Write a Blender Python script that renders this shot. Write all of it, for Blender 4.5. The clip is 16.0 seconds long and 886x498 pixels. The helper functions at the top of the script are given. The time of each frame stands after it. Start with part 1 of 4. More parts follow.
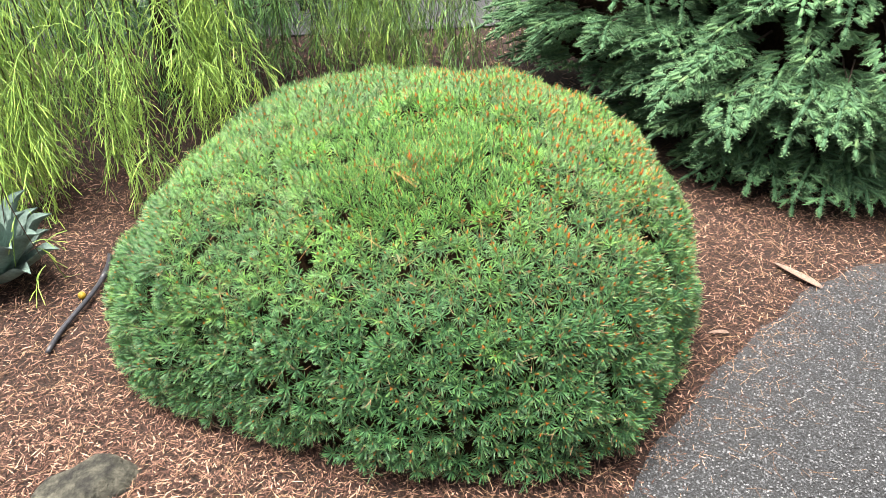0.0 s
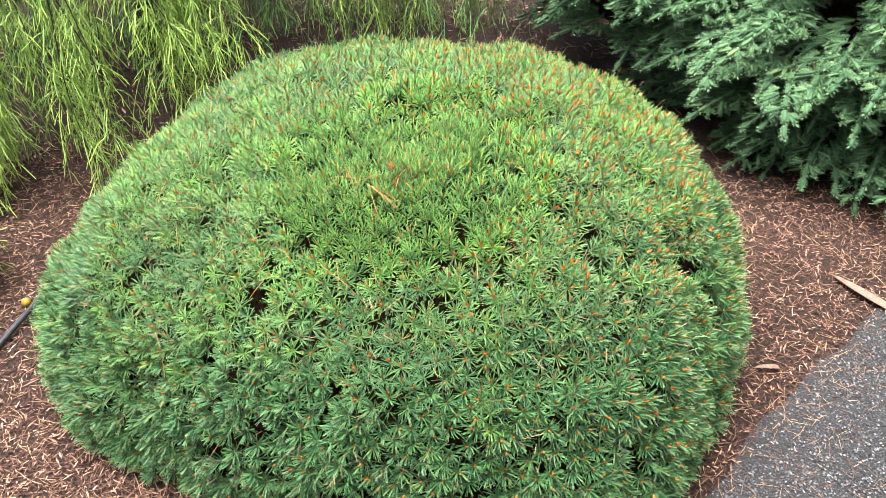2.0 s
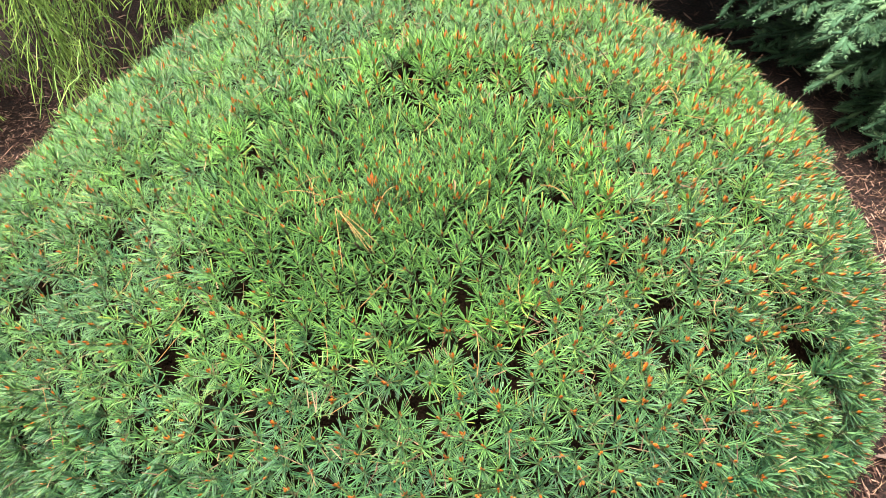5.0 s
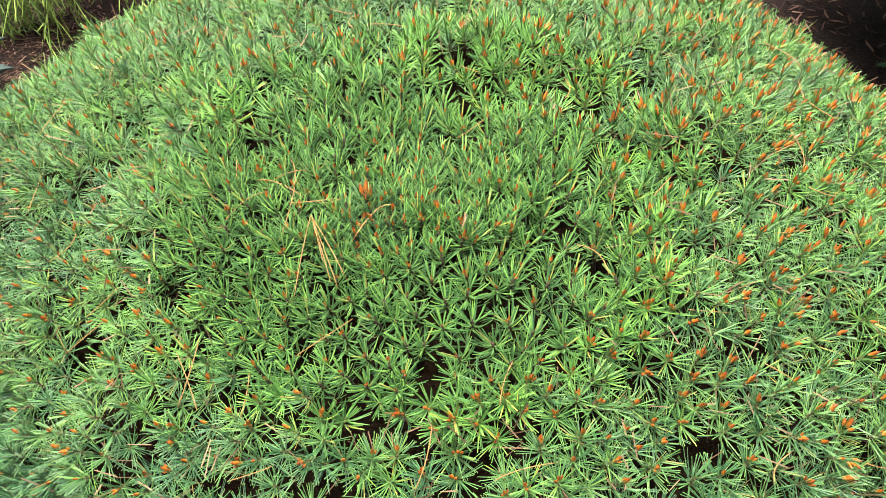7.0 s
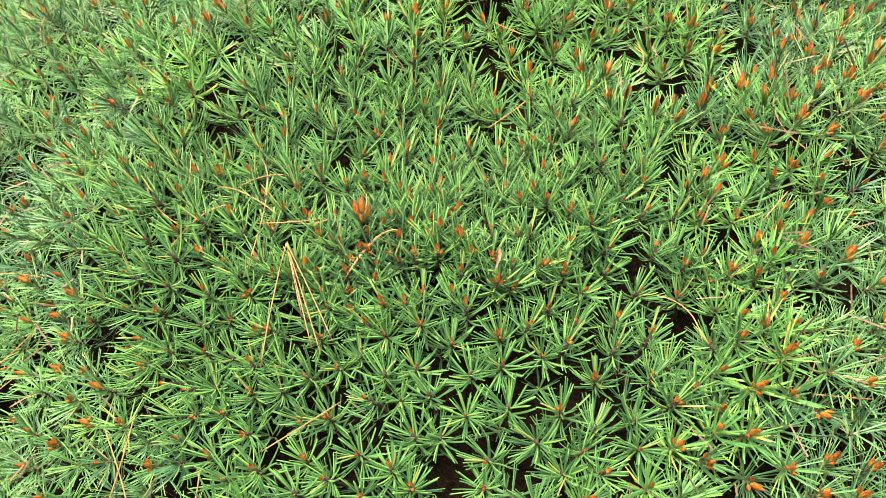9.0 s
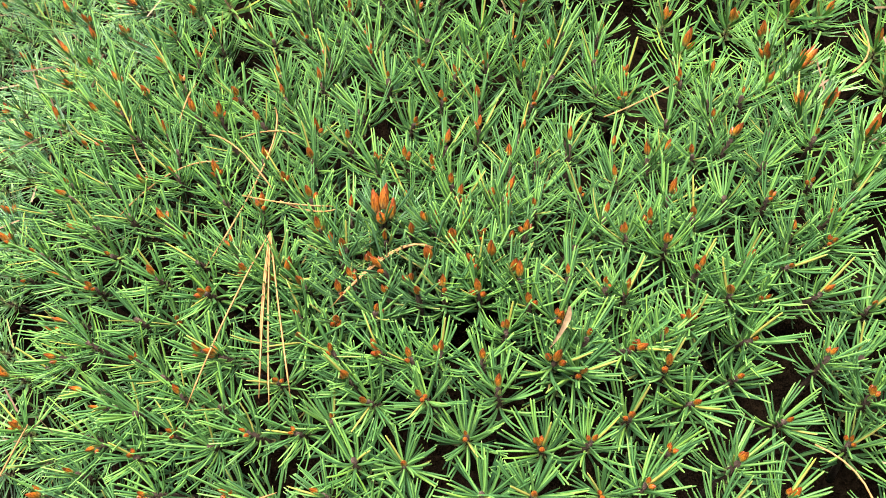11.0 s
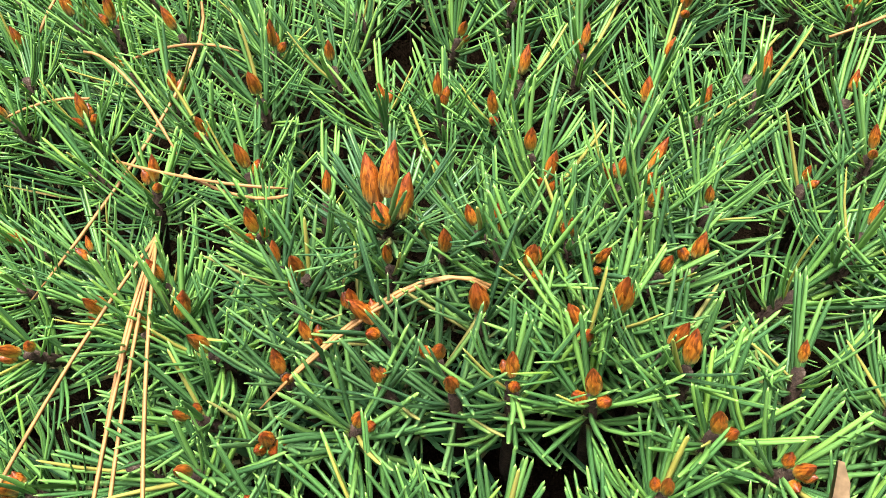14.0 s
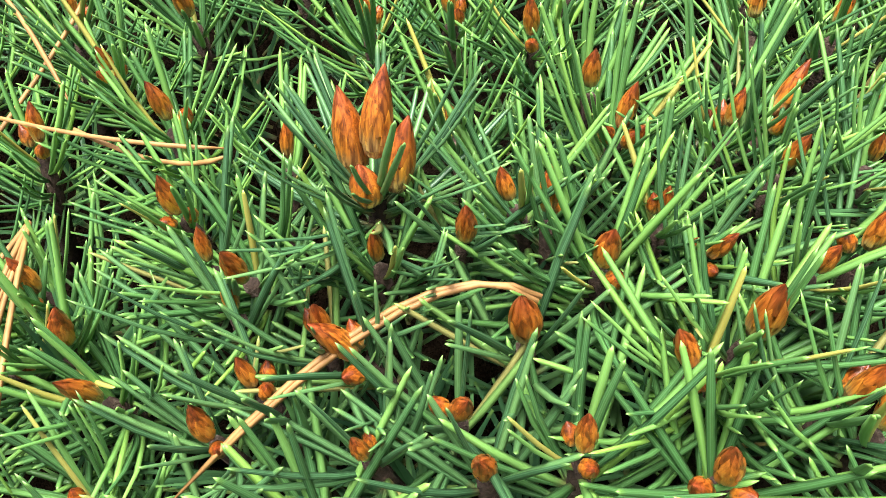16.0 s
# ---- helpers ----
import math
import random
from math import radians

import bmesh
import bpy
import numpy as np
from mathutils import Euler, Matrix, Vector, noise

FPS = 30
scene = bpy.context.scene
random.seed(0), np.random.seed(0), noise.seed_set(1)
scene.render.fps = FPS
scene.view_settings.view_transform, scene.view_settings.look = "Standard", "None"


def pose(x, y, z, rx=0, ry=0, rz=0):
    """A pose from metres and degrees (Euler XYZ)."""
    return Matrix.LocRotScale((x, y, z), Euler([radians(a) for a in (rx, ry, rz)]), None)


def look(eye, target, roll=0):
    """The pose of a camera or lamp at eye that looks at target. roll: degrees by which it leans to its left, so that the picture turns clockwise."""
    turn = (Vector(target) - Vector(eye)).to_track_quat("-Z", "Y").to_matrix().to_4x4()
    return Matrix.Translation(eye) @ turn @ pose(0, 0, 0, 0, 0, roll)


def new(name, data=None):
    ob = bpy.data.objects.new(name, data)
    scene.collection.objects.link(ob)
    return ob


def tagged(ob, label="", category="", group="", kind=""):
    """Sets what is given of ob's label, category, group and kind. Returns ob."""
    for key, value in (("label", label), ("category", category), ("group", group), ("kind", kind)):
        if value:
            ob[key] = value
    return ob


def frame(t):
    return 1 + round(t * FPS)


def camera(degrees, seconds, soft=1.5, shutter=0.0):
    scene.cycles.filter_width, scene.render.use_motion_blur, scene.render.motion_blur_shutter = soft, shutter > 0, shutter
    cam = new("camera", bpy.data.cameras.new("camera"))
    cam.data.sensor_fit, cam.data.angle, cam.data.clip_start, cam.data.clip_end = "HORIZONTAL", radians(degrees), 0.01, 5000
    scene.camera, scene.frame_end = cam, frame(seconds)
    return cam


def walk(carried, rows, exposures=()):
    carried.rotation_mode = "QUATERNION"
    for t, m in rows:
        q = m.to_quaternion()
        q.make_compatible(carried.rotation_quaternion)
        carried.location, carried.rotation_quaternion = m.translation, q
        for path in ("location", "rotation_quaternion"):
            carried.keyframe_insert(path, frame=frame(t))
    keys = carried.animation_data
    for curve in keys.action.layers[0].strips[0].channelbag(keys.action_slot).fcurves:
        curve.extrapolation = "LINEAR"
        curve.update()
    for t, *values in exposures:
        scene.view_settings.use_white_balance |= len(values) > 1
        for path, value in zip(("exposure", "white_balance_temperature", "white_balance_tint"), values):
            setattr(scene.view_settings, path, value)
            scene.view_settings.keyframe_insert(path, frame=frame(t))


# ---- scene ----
# ---- camera and its way ----
cam = camera(58.1, 16.0, 0.4)
PATH = [
    (0, (-0.2612, -2.1464, 1.7061), (-0.1379, -1.3135, 1.1665), -0.63),
    (0.5, (-0.1875, -2.0124, 1.6865), (-0.0788, -1.1813, 1.1412), 0.28),
    (1, (-0.1282, -1.9187, 1.6646), (-0.0452, -1.0943, 1.1048), 0.85),
    (1.5, (-0.1044, -1.8198, 1.645), (-0.0353, -1.0103, 1.062), 0.01),
    (2, (-0.1113, -1.6859, 1.6371), (-0.0253, -0.8893, 1.0387), -0.98),
    (2.5, (-0.1121, -1.5862, 1.6189), (-0.0126, -0.8029, 1.0053), -0.41),
    (3, (-0.0657, -1.481, 1.6038), (0.0252, -0.706, 0.9783), 1.38),
    (3.2, (-0.0336, -1.4331, 1.5946), (0.0471, -0.6598, 0.9658), 2.13),
    (5.3, (0.0708, -1.0742, 1.4461), (0.0421, -0.3487, 0.7584), -1.59),
    (5.5, (0.0814, -1.0462, 1.4314), (0.0426, -0.3265, 0.7382), -1.03),
    (6, (0.1279, -0.9581, 1.4042), (0.0486, -0.2524, 0.7001), 0.77),
    (6.5, (0.1706, -0.8894, 1.373), (0.0417, -0.1914, 0.6685), 2.61),
    (7, (0.1884, -0.8272, 1.3486), (0.0293, -0.1415, 0.6384), 2.69),
    (7.5, (0.1706, -0.7337, 1.3176), (0.0099, -0.0651, 0.5916), 2.85),
    (8, (0.1397, -0.6735, 1.2866), (-0.0154, -0.0258, 0.5406), 2.57),
    (8.5, (0.1191, -0.6301, 1.2639), (-0.0261, 0.0, 0.5011), 1.91),
    (9, (0.1226, -0.5821, 1.2371), (-0.04, 0.025, 0.4593), 1.86),
    (9.5, (0.1419, -0.5309, 1.2069), (-0.0696, 0.0463, 0.4182), 2.73),
    (9.7, (0.1445, -0.519, 1.1894), (-0.0936, 0.0518, 0.4036), 3.01),
    (11.8, (0.0931, -0.3381, 1.0252), (-0.2148, 0.1437, 0.2048), -0.62),
    (12, (0.0884, -0.3299, 1.0105), (-0.2107, 0.1495, 0.1855), 0.06),
    (12.5, (0.0755, -0.3129, 0.9747), (-0.2171, 0.1621, 0.1448), 0.36),
    (13, (0.0595, -0.3, 0.9447), (-0.2471, 0.1774, 0.1213), 0.02),
    (13.5, (0.0471, -0.2899, 0.9199), (-0.2757, 0.1944, 0.1068), 0.18),
    (14, (0.0323, -0.2767, 0.8971), (-0.3086, 0.2119, 0.0939), -0.28),
    (14.5, (0.0211, -0.2625, 0.8749), (-0.3205, 0.2211, 0.0691), -0.36),
    (15, (0.011, -0.2538, 0.8604), (-0.3327, 0.2179, 0.0483), -0.99),
    (15.5, (0.0055, -0.2471, 0.849), (-0.3326, 0.2156, 0.0295), -1.44),
    (16, (0.0027, -0.2403, 0.8374), (-0.3245, 0.2295, 0.0175), -0.94),
]
EXPOSURES = [(0.0, 2.99, 6850, 11), (3.0, 2.86, 6650, 13), (7.0, 2.55, 6700, 13), (12.5, 2.47, 6700, 13), (16.0, 2.42, 6450, 11)]
walk(cam, [(t, look(eye, target, roll)) for t, eye, target, roll in PATH], EXPOSURES)

# ---- world and sun: bright overcast ----
SUN_ELEV, SUN_TURN = radians(81), radians(275)
world = bpy.data.worlds.new("sky")
world.use_nodes = True
scene.world = world
wn, wl = world.node_tree.nodes, world.node_tree.links
sky = wn.new("ShaderNodeTexSky")
sky.sky_type = "NISHITA"
sky.sun_disc = False
sky.sun_elevation, sky.sun_rotation = SUN_ELEV, SUN_TURN
sky.air_density, sky.dust_density, sky.ozone_density = 1.0, 4.0, 1.0
pale = wn.new("ShaderNodeHueSaturation")
pale.inputs["Saturation"].default_value = 0.25
wl.new(sky.outputs[0], pale.inputs["Color"])
wl.new(pale.outputs[0], wn["Background"].inputs["Color"])
wn["Background"].inputs["Strength"].default_value = 0.038

sun = new("sun", bpy.data.lights.new("sun", "SUN"))
sun.data.energy, sun.data.angle, sun.data.color = 3.3, radians(48), (1.0, 0.96, 0.9)
sun_dir = Vector((math.sin(SUN_TURN) * math.cos(SUN_ELEV), math.cos(SUN_TURN) * math.cos(SUN_ELEV), math.sin(SUN_ELEV)))
sun.rotation_euler = sun_dir.to_track_quat("Z", "Y").to_euler()

rng = np.random.default_rng(7)


# ---- materials ----
class Mat:
    """A principled material and short ways to wire its nodes."""

    def __init__(self, name, rough=0.6, spec=0.5, metal=0.0):
        self.m = bpy.data.materials.new(name)
        self.m.use_nodes = True
        self.nt = self.m.node_tree
        self.b = self.nt.nodes["Principled BSDF"]
        self.b.inputs["Roughness"].default_value = rough
        self.b.inputs["Specular IOR Level"].default_value = spec
        self.b.inputs["Metallic"].default_value = metal

    def node(self, kind, **vals):
        n = self.nt.nodes.new(kind)
        for k, v in vals.items():
            n.inputs[k].default_value = v
        return n

    def link(self, a, b):
        self.nt.links.new(a, b)

    def coords(self):
        return self.node("ShaderNodeTexCoord").outputs["Object"]

    def noise(self, scale, detail=4.0, rough=0.6):
        n = self.node("ShaderNodeTexNoise", Scale=scale, Detail=detail, Roughness=rough)
        self.link(self.coords(), n.inputs["Vector"])
        return n.outputs["Fac"]

    def ramp(self, fac, stops, smooth=False):
        r = self.node("ShaderNodeValToRGB")
        e = r.color_ramp.elements
        while len(e) < len(stops):
            e.new(0.5)
        for el, (p, c) in zip(e, stops):
            el.position, el.color = p, (*c, 1)
        if smooth:
            r.color_ramp.interpolation = "EASE"
        self.link(fac, r.inputs["Fac"])
        return r.outputs["Color"]

    def mix(self, fac, a, b, blend="MIX"):
        n = self.nt.nodes.new("ShaderNodeMix")
        n.data_type, n.blend_type = "RGBA", blend
        for sock, v in ((n.inputs[0], fac), (n.inputs[6], a), (n.inputs[7], b)):
            if hasattr(v, "links"):
                self.link(v, sock)
            else:
                sock.default_value = v if isinstance(v, float) else (*v, 1)
        return n.outputs[2]

    def attr(self, name):
        n = self.node("ShaderNodeAttribute")
        n.attribute_name = name
        return n.outputs["Fac"]

    def island(self):
        return self.node("ShaderNodeNewGeometry").outputs["Random Per Island"]

    def each(self):
        return self.node("ShaderNodeObjectInfo").outputs["Random"]

    def math(self, op, a, b=0.0):
        n = self.node("ShaderNodeMath")
        n.operation = op
        for sock, v in ((n.inputs[0], a), (n.inputs[1], b)):
            if hasattr(v, "links"):
                self.link(v, sock)
            else:
                sock.default_value = v
        return n.outputs[0]

    def colour(self, c):
        if hasattr(c, "links"):
            self.link(c, self.b.inputs["Base Color"])
        else:
            self.b.inputs["Base Color"].default_value = (*c, 1)
        return self

    def bump(self, height, strength=0.4, dist=0.005):
        n = self.node("ShaderNodeBump", Strength=strength, Distance=dist)
        self.link(height, n.inputs["Height"])
        self.link(n.outputs[0], self.b.inputs["Normal"])
        return self


def needle_material():
    k = Mat("pine_needle", 0.40, 0.40)
    base = k.ramp(k.island(), [(0.0, (0.020, 0.064, 0.024)), (0.5, (0.053, 0.136, 0.043)), (0.93, (0.118, 0.242, 0.068)), (0.975, (0.13, 0.24, 0.045)), (0.995, (0.26, 0.19, 0.06))])
    # tone carries painted light and shade as well as shoot-to-shoot variation
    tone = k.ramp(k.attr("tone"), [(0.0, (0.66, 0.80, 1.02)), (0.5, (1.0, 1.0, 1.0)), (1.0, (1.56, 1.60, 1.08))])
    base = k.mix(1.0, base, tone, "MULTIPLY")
    lines = k.math("GREATER_THAN", k.math("SINE", k.math("MULTIPLY", k.attr("across"), 15.0)), 0.35)
    base = k.mix(k.math("MULTIPLY", lines, 0.2), base, (0.17, 0.34, 0.18))
    tip = k.ramp(k.attr("along"), [(0.91, (0, 0, 0)), (0.99, (1, 1, 1))])
    base = k.mix(k.math("MULTIPLY", tip, 0.36), base, (0.21, 0.36, 0.05))
    foot = k.ramp(k.attr("along"), [(0.02, (1, 1, 1)), (0.13, (0, 0, 0))])
    base = k.mix(k.math("MULTIPLY", foot, 0.7), base, (0.17, 0.12, 0.05))
    k.colour(base)
    return k.m


def bud_material():
    k = Mat("pine_bud", 0.36, 0.5)
    streak = k.node("ShaderNodeMapping")
    streak.inputs["Scale"].default_value = (1.0, 1.0, 0.10)
    k.link(k.coords(), streak.inputs["Vector"])
    n = k.node("ShaderNodeTexNoise", Scale=1300.0, Detail=4.0, Roughness=0.6, Distortion=0.4)
    k.link(streak.outputs[0], n.inputs["Vector"])
    t = k.math("ADD", k.math("MULTIPLY", k.attr("along"), 0.7), k.math("MULTIPLY", n.outputs["Fac"], 0.45))
    base = k.ramp(t, [(0.12, (0.10, 0.042, 0.018)), (0.26, (0.34, 0.21, 0.08)), (0.35, (0.46, 0.29, 0.095)), (0.46, (0.42, 0.15, 0.018)), (0.66, (0.34, 0.092, 0.010)), (0.84, (0.22, 0.044, 0.009)), (1.0, (0.15, 0.026, 0.012))])
    dark = k.ramp(n.outputs["Fac"], [(0.38, (0.26, 0.16, 0.15)), (0.50, (0.9, 0.84, 0.84)), (0.62, (1.5, 1.8, 1.8))])
    base = k.mix(0.92, base, dark, "MULTIPLY")
    rim = k.ramp(k.attr("scale"), [(0.0, (0.40, 0.28, 0.24)), (0.3, (0.85, 0.8, 0.8)), (0.75, (1.1, 1.1, 1.0)), (1.0, (1.7, 2.1, 2.2))])
    base = k.mix(0.85, base, rim, "MULTIPLY")
    var = k.ramp(k.island(), [(0.0, (0.7, 0.66, 0.66)), (0.5, (1.0, 1.0, 1.0)), (1.0, (1.2, 1.35, 1.35))])
    k.colour(k.mix(1.0, base, var, "MULTIPLY"))
    k.b.inputs["Coat Weight"].default_value = 0.25
    k.b.inputs["Coat Roughness"].default_value = 0.22
    k.bump(n.outputs["Fac"], 0.35, 0.0005)
    return k.m


def simple(name, stops, scale, rough=0.8, bump=0.4, dist=0.004, spec=0.3, per="noise", detail=5.0, fine=None):
    """Colour from a ramp over noise, or per island or object, broken up by a finer noise, with relief."""
    k = Mat(name, rough, spec)
    fac = {"noise": lambda: k.noise(scale, detail), "island": k.island, "object": k.each}[per]()
    base = k.ramp(fac, stops)
    fine = fine or scale * 4
    speck = k.ramp(k.noise(fine, 3.0), [(0.3, (0.7, 0.7, 0.7)), (0.7, (1.25, 1.25, 1.25))])
    k.colour(k.mix(1.0, base, speck, "MULTIPLY"))
    k.bump(k.noise(fine, 4.0), bump, dist)
    return k.m


NEEDLE = needle_material()
BUD = bud_material()
TWIG = simple("twig_bark", [(0.3, (0.014, 0.008, 0.006)), (0.62, (0.05, 0.03, 0.021)), (0.75, (0.13, 0.10, 0.08))], 420.0, 0.85, 0.6, 0.001)
# near-black brown: the depth of shade inside the plants is in this colour
INNER_SHADE = simple("inner_shade", [(0.3, (0.005, 0.004, 0.003)), (0.7, (0.018, 0.012, 0.007))], 60.0, 1.0, 1.0, 0.01, 0.0)
LITTER = simple("litter_needle", [(0.0, (0.056, 0.028, 0.015)), (0.5, (0.125, 0.074, 0.042)), (1.0, (0.26, 0.168, 0.10))], 40.0, 0.7, 0.2, 0.0005, per="island", fine=300.0)
STRAW = simple("dry_needle", [(0.0, (0.20, 0.095, 0.03)), (0.5, (0.30, 0.165, 0.06)), (1.0, (0.18, 0.07, 0.022))], 40.0, 0.55, 0.2, 0.0005, per="island", fine=300.0)
SOIL = simple("mulch_bed", [(0.38, (0.004, 0.002, 0.0014)), (0.5, (0.015, 0.0068, 0.0047)), (0.66, (0.05, 0.025, 0.017))], 110.0, 0.95, 1.0, 0.012, fine=240.0)
CHIP = simple("mulch_chip", [(0.0, (0.007, 0.0032, 0.0024)), (0.3, (0.024, 0.0102, 0.0072)), (0.58, (0.058, 0.0275, 0.0195)), (0.82, (0.135, 0.076, 0.055)), (1.0, (0.30, 0.195, 0.145))], 50.0, 0.85, 0.4, 0.001, per="island", fine=200.0)
GRAVEL_BED = simple("gravel_bed", [(0.36, (0.008, 0.0086, 0.0095)), (0.53, (0.021, 0.0228, 0.0258)), (0.68, (0.062, 0.067, 0.074))], 210.0, 0.85, 1.0, 0.006, fine=420.0)
STONE = simple("gravel_stone", [(0.0, (0.006, 0.0066, 0.0075)), (0.45, (0.022, 0.0242, 0.028)), (0.85, (0.075, 0.080, 0.089)), (1.0, (0.13, 0.136, 0.145))], 60.0, 0.7, 0.4, 0.0006, per="island", fine=500.0)
ROCK = simple("lichen_rock", [(0.36, (0.007, 0.007, 0.006)), (0.5, (0.022, 0.022, 0.017)), (0.68, (0.06, 0.058, 0.045))], 22.0, 0.85, 1.0, 0.010, fine=90.0)
BARK = simple("bark", [(0.3, (0.018, 0.013, 0.010)), (0.7, (0.06, 0.042, 0.032))], 25.0, 0.9, 0.8, 0.006)
HOSE = simple("hose_plastic", [(0.3, (0.012, 0.013, 0.017)), (0.7, (0.028, 0.03, 0.037))], 30.0, 0.42, 0.15, 0.0008)
LEAF = simple("dry_leaf", [(0.3, (0.080, 0.052, 0.040)), (0.7, (0.15, 0.102, 0.080))], 45.0, 0.7, 0.3, 0.001)
YELLOW = simple("yellow_fruit", [(0.3, (0.13, 0.085, 0.008)), (0.7, (0.22, 0.15, 0.014))], 60.0, 0.5, 0.2, 0.001)
AGAVE = simple("agave_skin", [(0.3, (0.085, 0.135, 0.118)), (0.7, (0.15, 0.215, 0.195))], 9.0, 0.75, 0.1, 0.001, fine=60.0)
RESIN = simple("papery_flake", [(0.3, (0.13, 0.085, 0.045)), (0.7, (0.24, 0.165, 0.09))], 90.0, 0.6, 0.2, 0.0005)


def spruce_material():
    k = Mat("spruce_needle", 0.6, 0.25)
    base = k.ramp(k.island(), [(0.0, (0.027, 0.074, 0.036)), (0.5, (0.046, 0.114, 0.053)), (0.9, (0.076, 0.162, 0.071)), (1.0, (0.14, 0.22, 0.095))])
    tip = k.mix(k.math("MULTIPLY", k.attr("along"), 0.62), base, (0.20, 0.36, 0.18))
    k.colour(tip)
    return k.m


def thread_material():
    k = Mat("weeping_thread", 0.5, 0.4)
    base = k.ramp(k.attr("along"), [(0.0, (0.15, 0.24, 0.075)), (0.4, (0.24, 0.38, 0.115)), (1.0, (0.36, 0.52, 0.165))])
    var = k.ramp(k.island(), [(0.0, (0.45, 0.55, 0.5)), (0.5, (0.8, 0.88, 0.8)), (1.0, (1.2, 1.15, 1.0))])
    # from dark blue-green at 0 to bright lime at 1
    tree = k.ramp(k.attr("lime_share"), [(0.0, (0.20, 0.36, 0.38)), (0.35, (0.45, 0.62, 0.6)), (0.7, (0.95, 1.0, 0.85)), (1.0, (1.3, 1.25, 0.95))])
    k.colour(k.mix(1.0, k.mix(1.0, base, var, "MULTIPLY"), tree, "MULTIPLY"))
    return k.m


SPRUCE = spruce_material()
THREAD = thread_material()


# ---- mesh helpers ----
def mesh_from(name, verts, tris, material, **attrs):
    """A mesh from arrays of points and triangles, with float attributes at its points."""
    me = bpy.data.meshes.new(name)
    verts, tris = np.asarray(verts, np.float32), np.asarray(tris, np.int32)
    me.vertices.add(len(verts))
    me.vertices.foreach_set("co", verts.ravel())
    me.loops.add(tris.size)
    me.loops.foreach_set("vertex_index", tris.ravel())
    me.polygons.add(len(tris))
    me.polygons.foreach_set("loop_start", np.arange(0, tris.size, 3, dtype=np.int32))
    me.update(calc_edges=True)
    for key, val in attrs.items():
        a = me.attributes.new(key, "FLOAT", "POINT")
        a.data.foreach_set("value", np.asarray(val, np.float32))
    me.materials.append(material)
    return me


def child(name, me, parent, m=None, label="", kind=""):
    ob = new(name, me)
    ob.parent = parent
    if m is not None:
        ob.matrix_basis = m
    return tagged(ob, label, kind=kind)


def unit(v):
    return v / np.maximum(np.linalg.norm(v, axis=-1, keepdims=True), 1e-9)


def blades(base, way, bend, length, width, segs=2, sides=3, flat=0.6, blunt=0.85, roll=0.0):
    """Tapered needles: arrays of base points, directions, bends, lengths and widths give points, triangles, along and across."""
    n = len(base)
    length, width = np.broadcast_to(length, n), np.broadcast_to(width, n)
    ref = np.where(np.abs(way[:, 2:3]) > 0.9, [[1.0, 0, 0]], [[0, 0, 1.0]])
    side = unit(np.cross(way, ref))
    over = np.cross(side, way)
    roll = np.broadcast_to(roll, n)[:, None]
    side, over = side * np.cos(roll) + over * np.sin(roll), over * np.cos(roll) - side * np.sin(roll)
    s = np.r_[np.linspace(0, 0.955, segs), 1.0]
    centre = base[:, None] + way[:, None] * (length[:, None] * s)[..., None] + bend[:, None] * (length[:, None] * s**2)[..., None]
    r = np.interp(s[:-1], [0, 0.25, 0.62, 0.955], [0.72, 1.0, 0.96, blunt])
    ang = np.arange(sides) * 2 * np.pi / sides
    c, d = np.cos(ang), np.sin(ang)
    off = side[:, None] * c[None, :, None] + over[:, None] * (flat * d)[None, :, None]
    rings = centre[:, :-1, None] + off[:, None] * (0.5 * width[:, None, None, None] * r[None, :, None, None])
    per = segs * sides + 1
    verts = np.concatenate([rings.reshape(n, segs * sides, 3), centre[:, -1:]], 1).reshape(-1, 3)
    tris = []
    round_ = range(1 if sides == 2 else sides)  # two sides: a flat ribbon
    for g in range(segs - 1):
        for k in round_:
            a, b = g * sides + k, g * sides + (k + 1) % sides
            tris += [(a, b, b + sides), (a, b + sides, a + sides)]
    for k in round_:
        tris.append(((segs - 1) * sides + k, (segs - 1) * sides + (k + 1) % sides, segs * sides))
    tris = (np.array(tris)[None] + (np.arange(n) * per)[:, None, None]).reshape(-1, 3)
    along = np.tile(np.r_[np.repeat(s[:-1], sides), 1.0], n)
    across = np.tile(np.r_[np.tile(c, segs), 0.0], n)
    return verts, tris, along, across


def tube(points, radii, sides=5):
    """One tube along points: points, triangles and the share of its length."""
    p = np.asarray(points, float)
    radii = np.broadcast_to(radii, len(p))
    way = unit(np.gradient(p, axis=0))
    ref = np.array([0.31, 0.17, 0.93]) if abs(way[0, 2]) < 0.9 else np.array([0.95, 0.2, 0.1])
    a = unit(np.cross(way, ref))
    b = np.cross(way, a)
    ang = np.arange(sides) * 2 * np.pi / sides
    v = p[:, None] + (a[:, None] * np.cos(ang)[None, :, None] + b[:, None] * np.sin(ang)[None, :, None]) * radii[:, None, None]
    v = np.concatenate([v.reshape(-1, 3), p[:1], p[-1:]])
    tris = []
    n = len(p)
    for g in range(n - 1):
        for k in range(sides):
            x, y = g * sides + k, g * sides + (k + 1) % sides
            tris += [(x, y, y + sides), (x, y + sides, x + sides)]
    for k in range(sides):
        tris += [(n * sides, (k + 1) % sides, k), (n * sides + 1, (n - 1) * sides + k, (n - 1) * sides + (k + 1) % sides)]
    along = np.r_[np.repeat(np.linspace(0, 1, n), sides), 0, 1]
    return v, np.array(tris), along


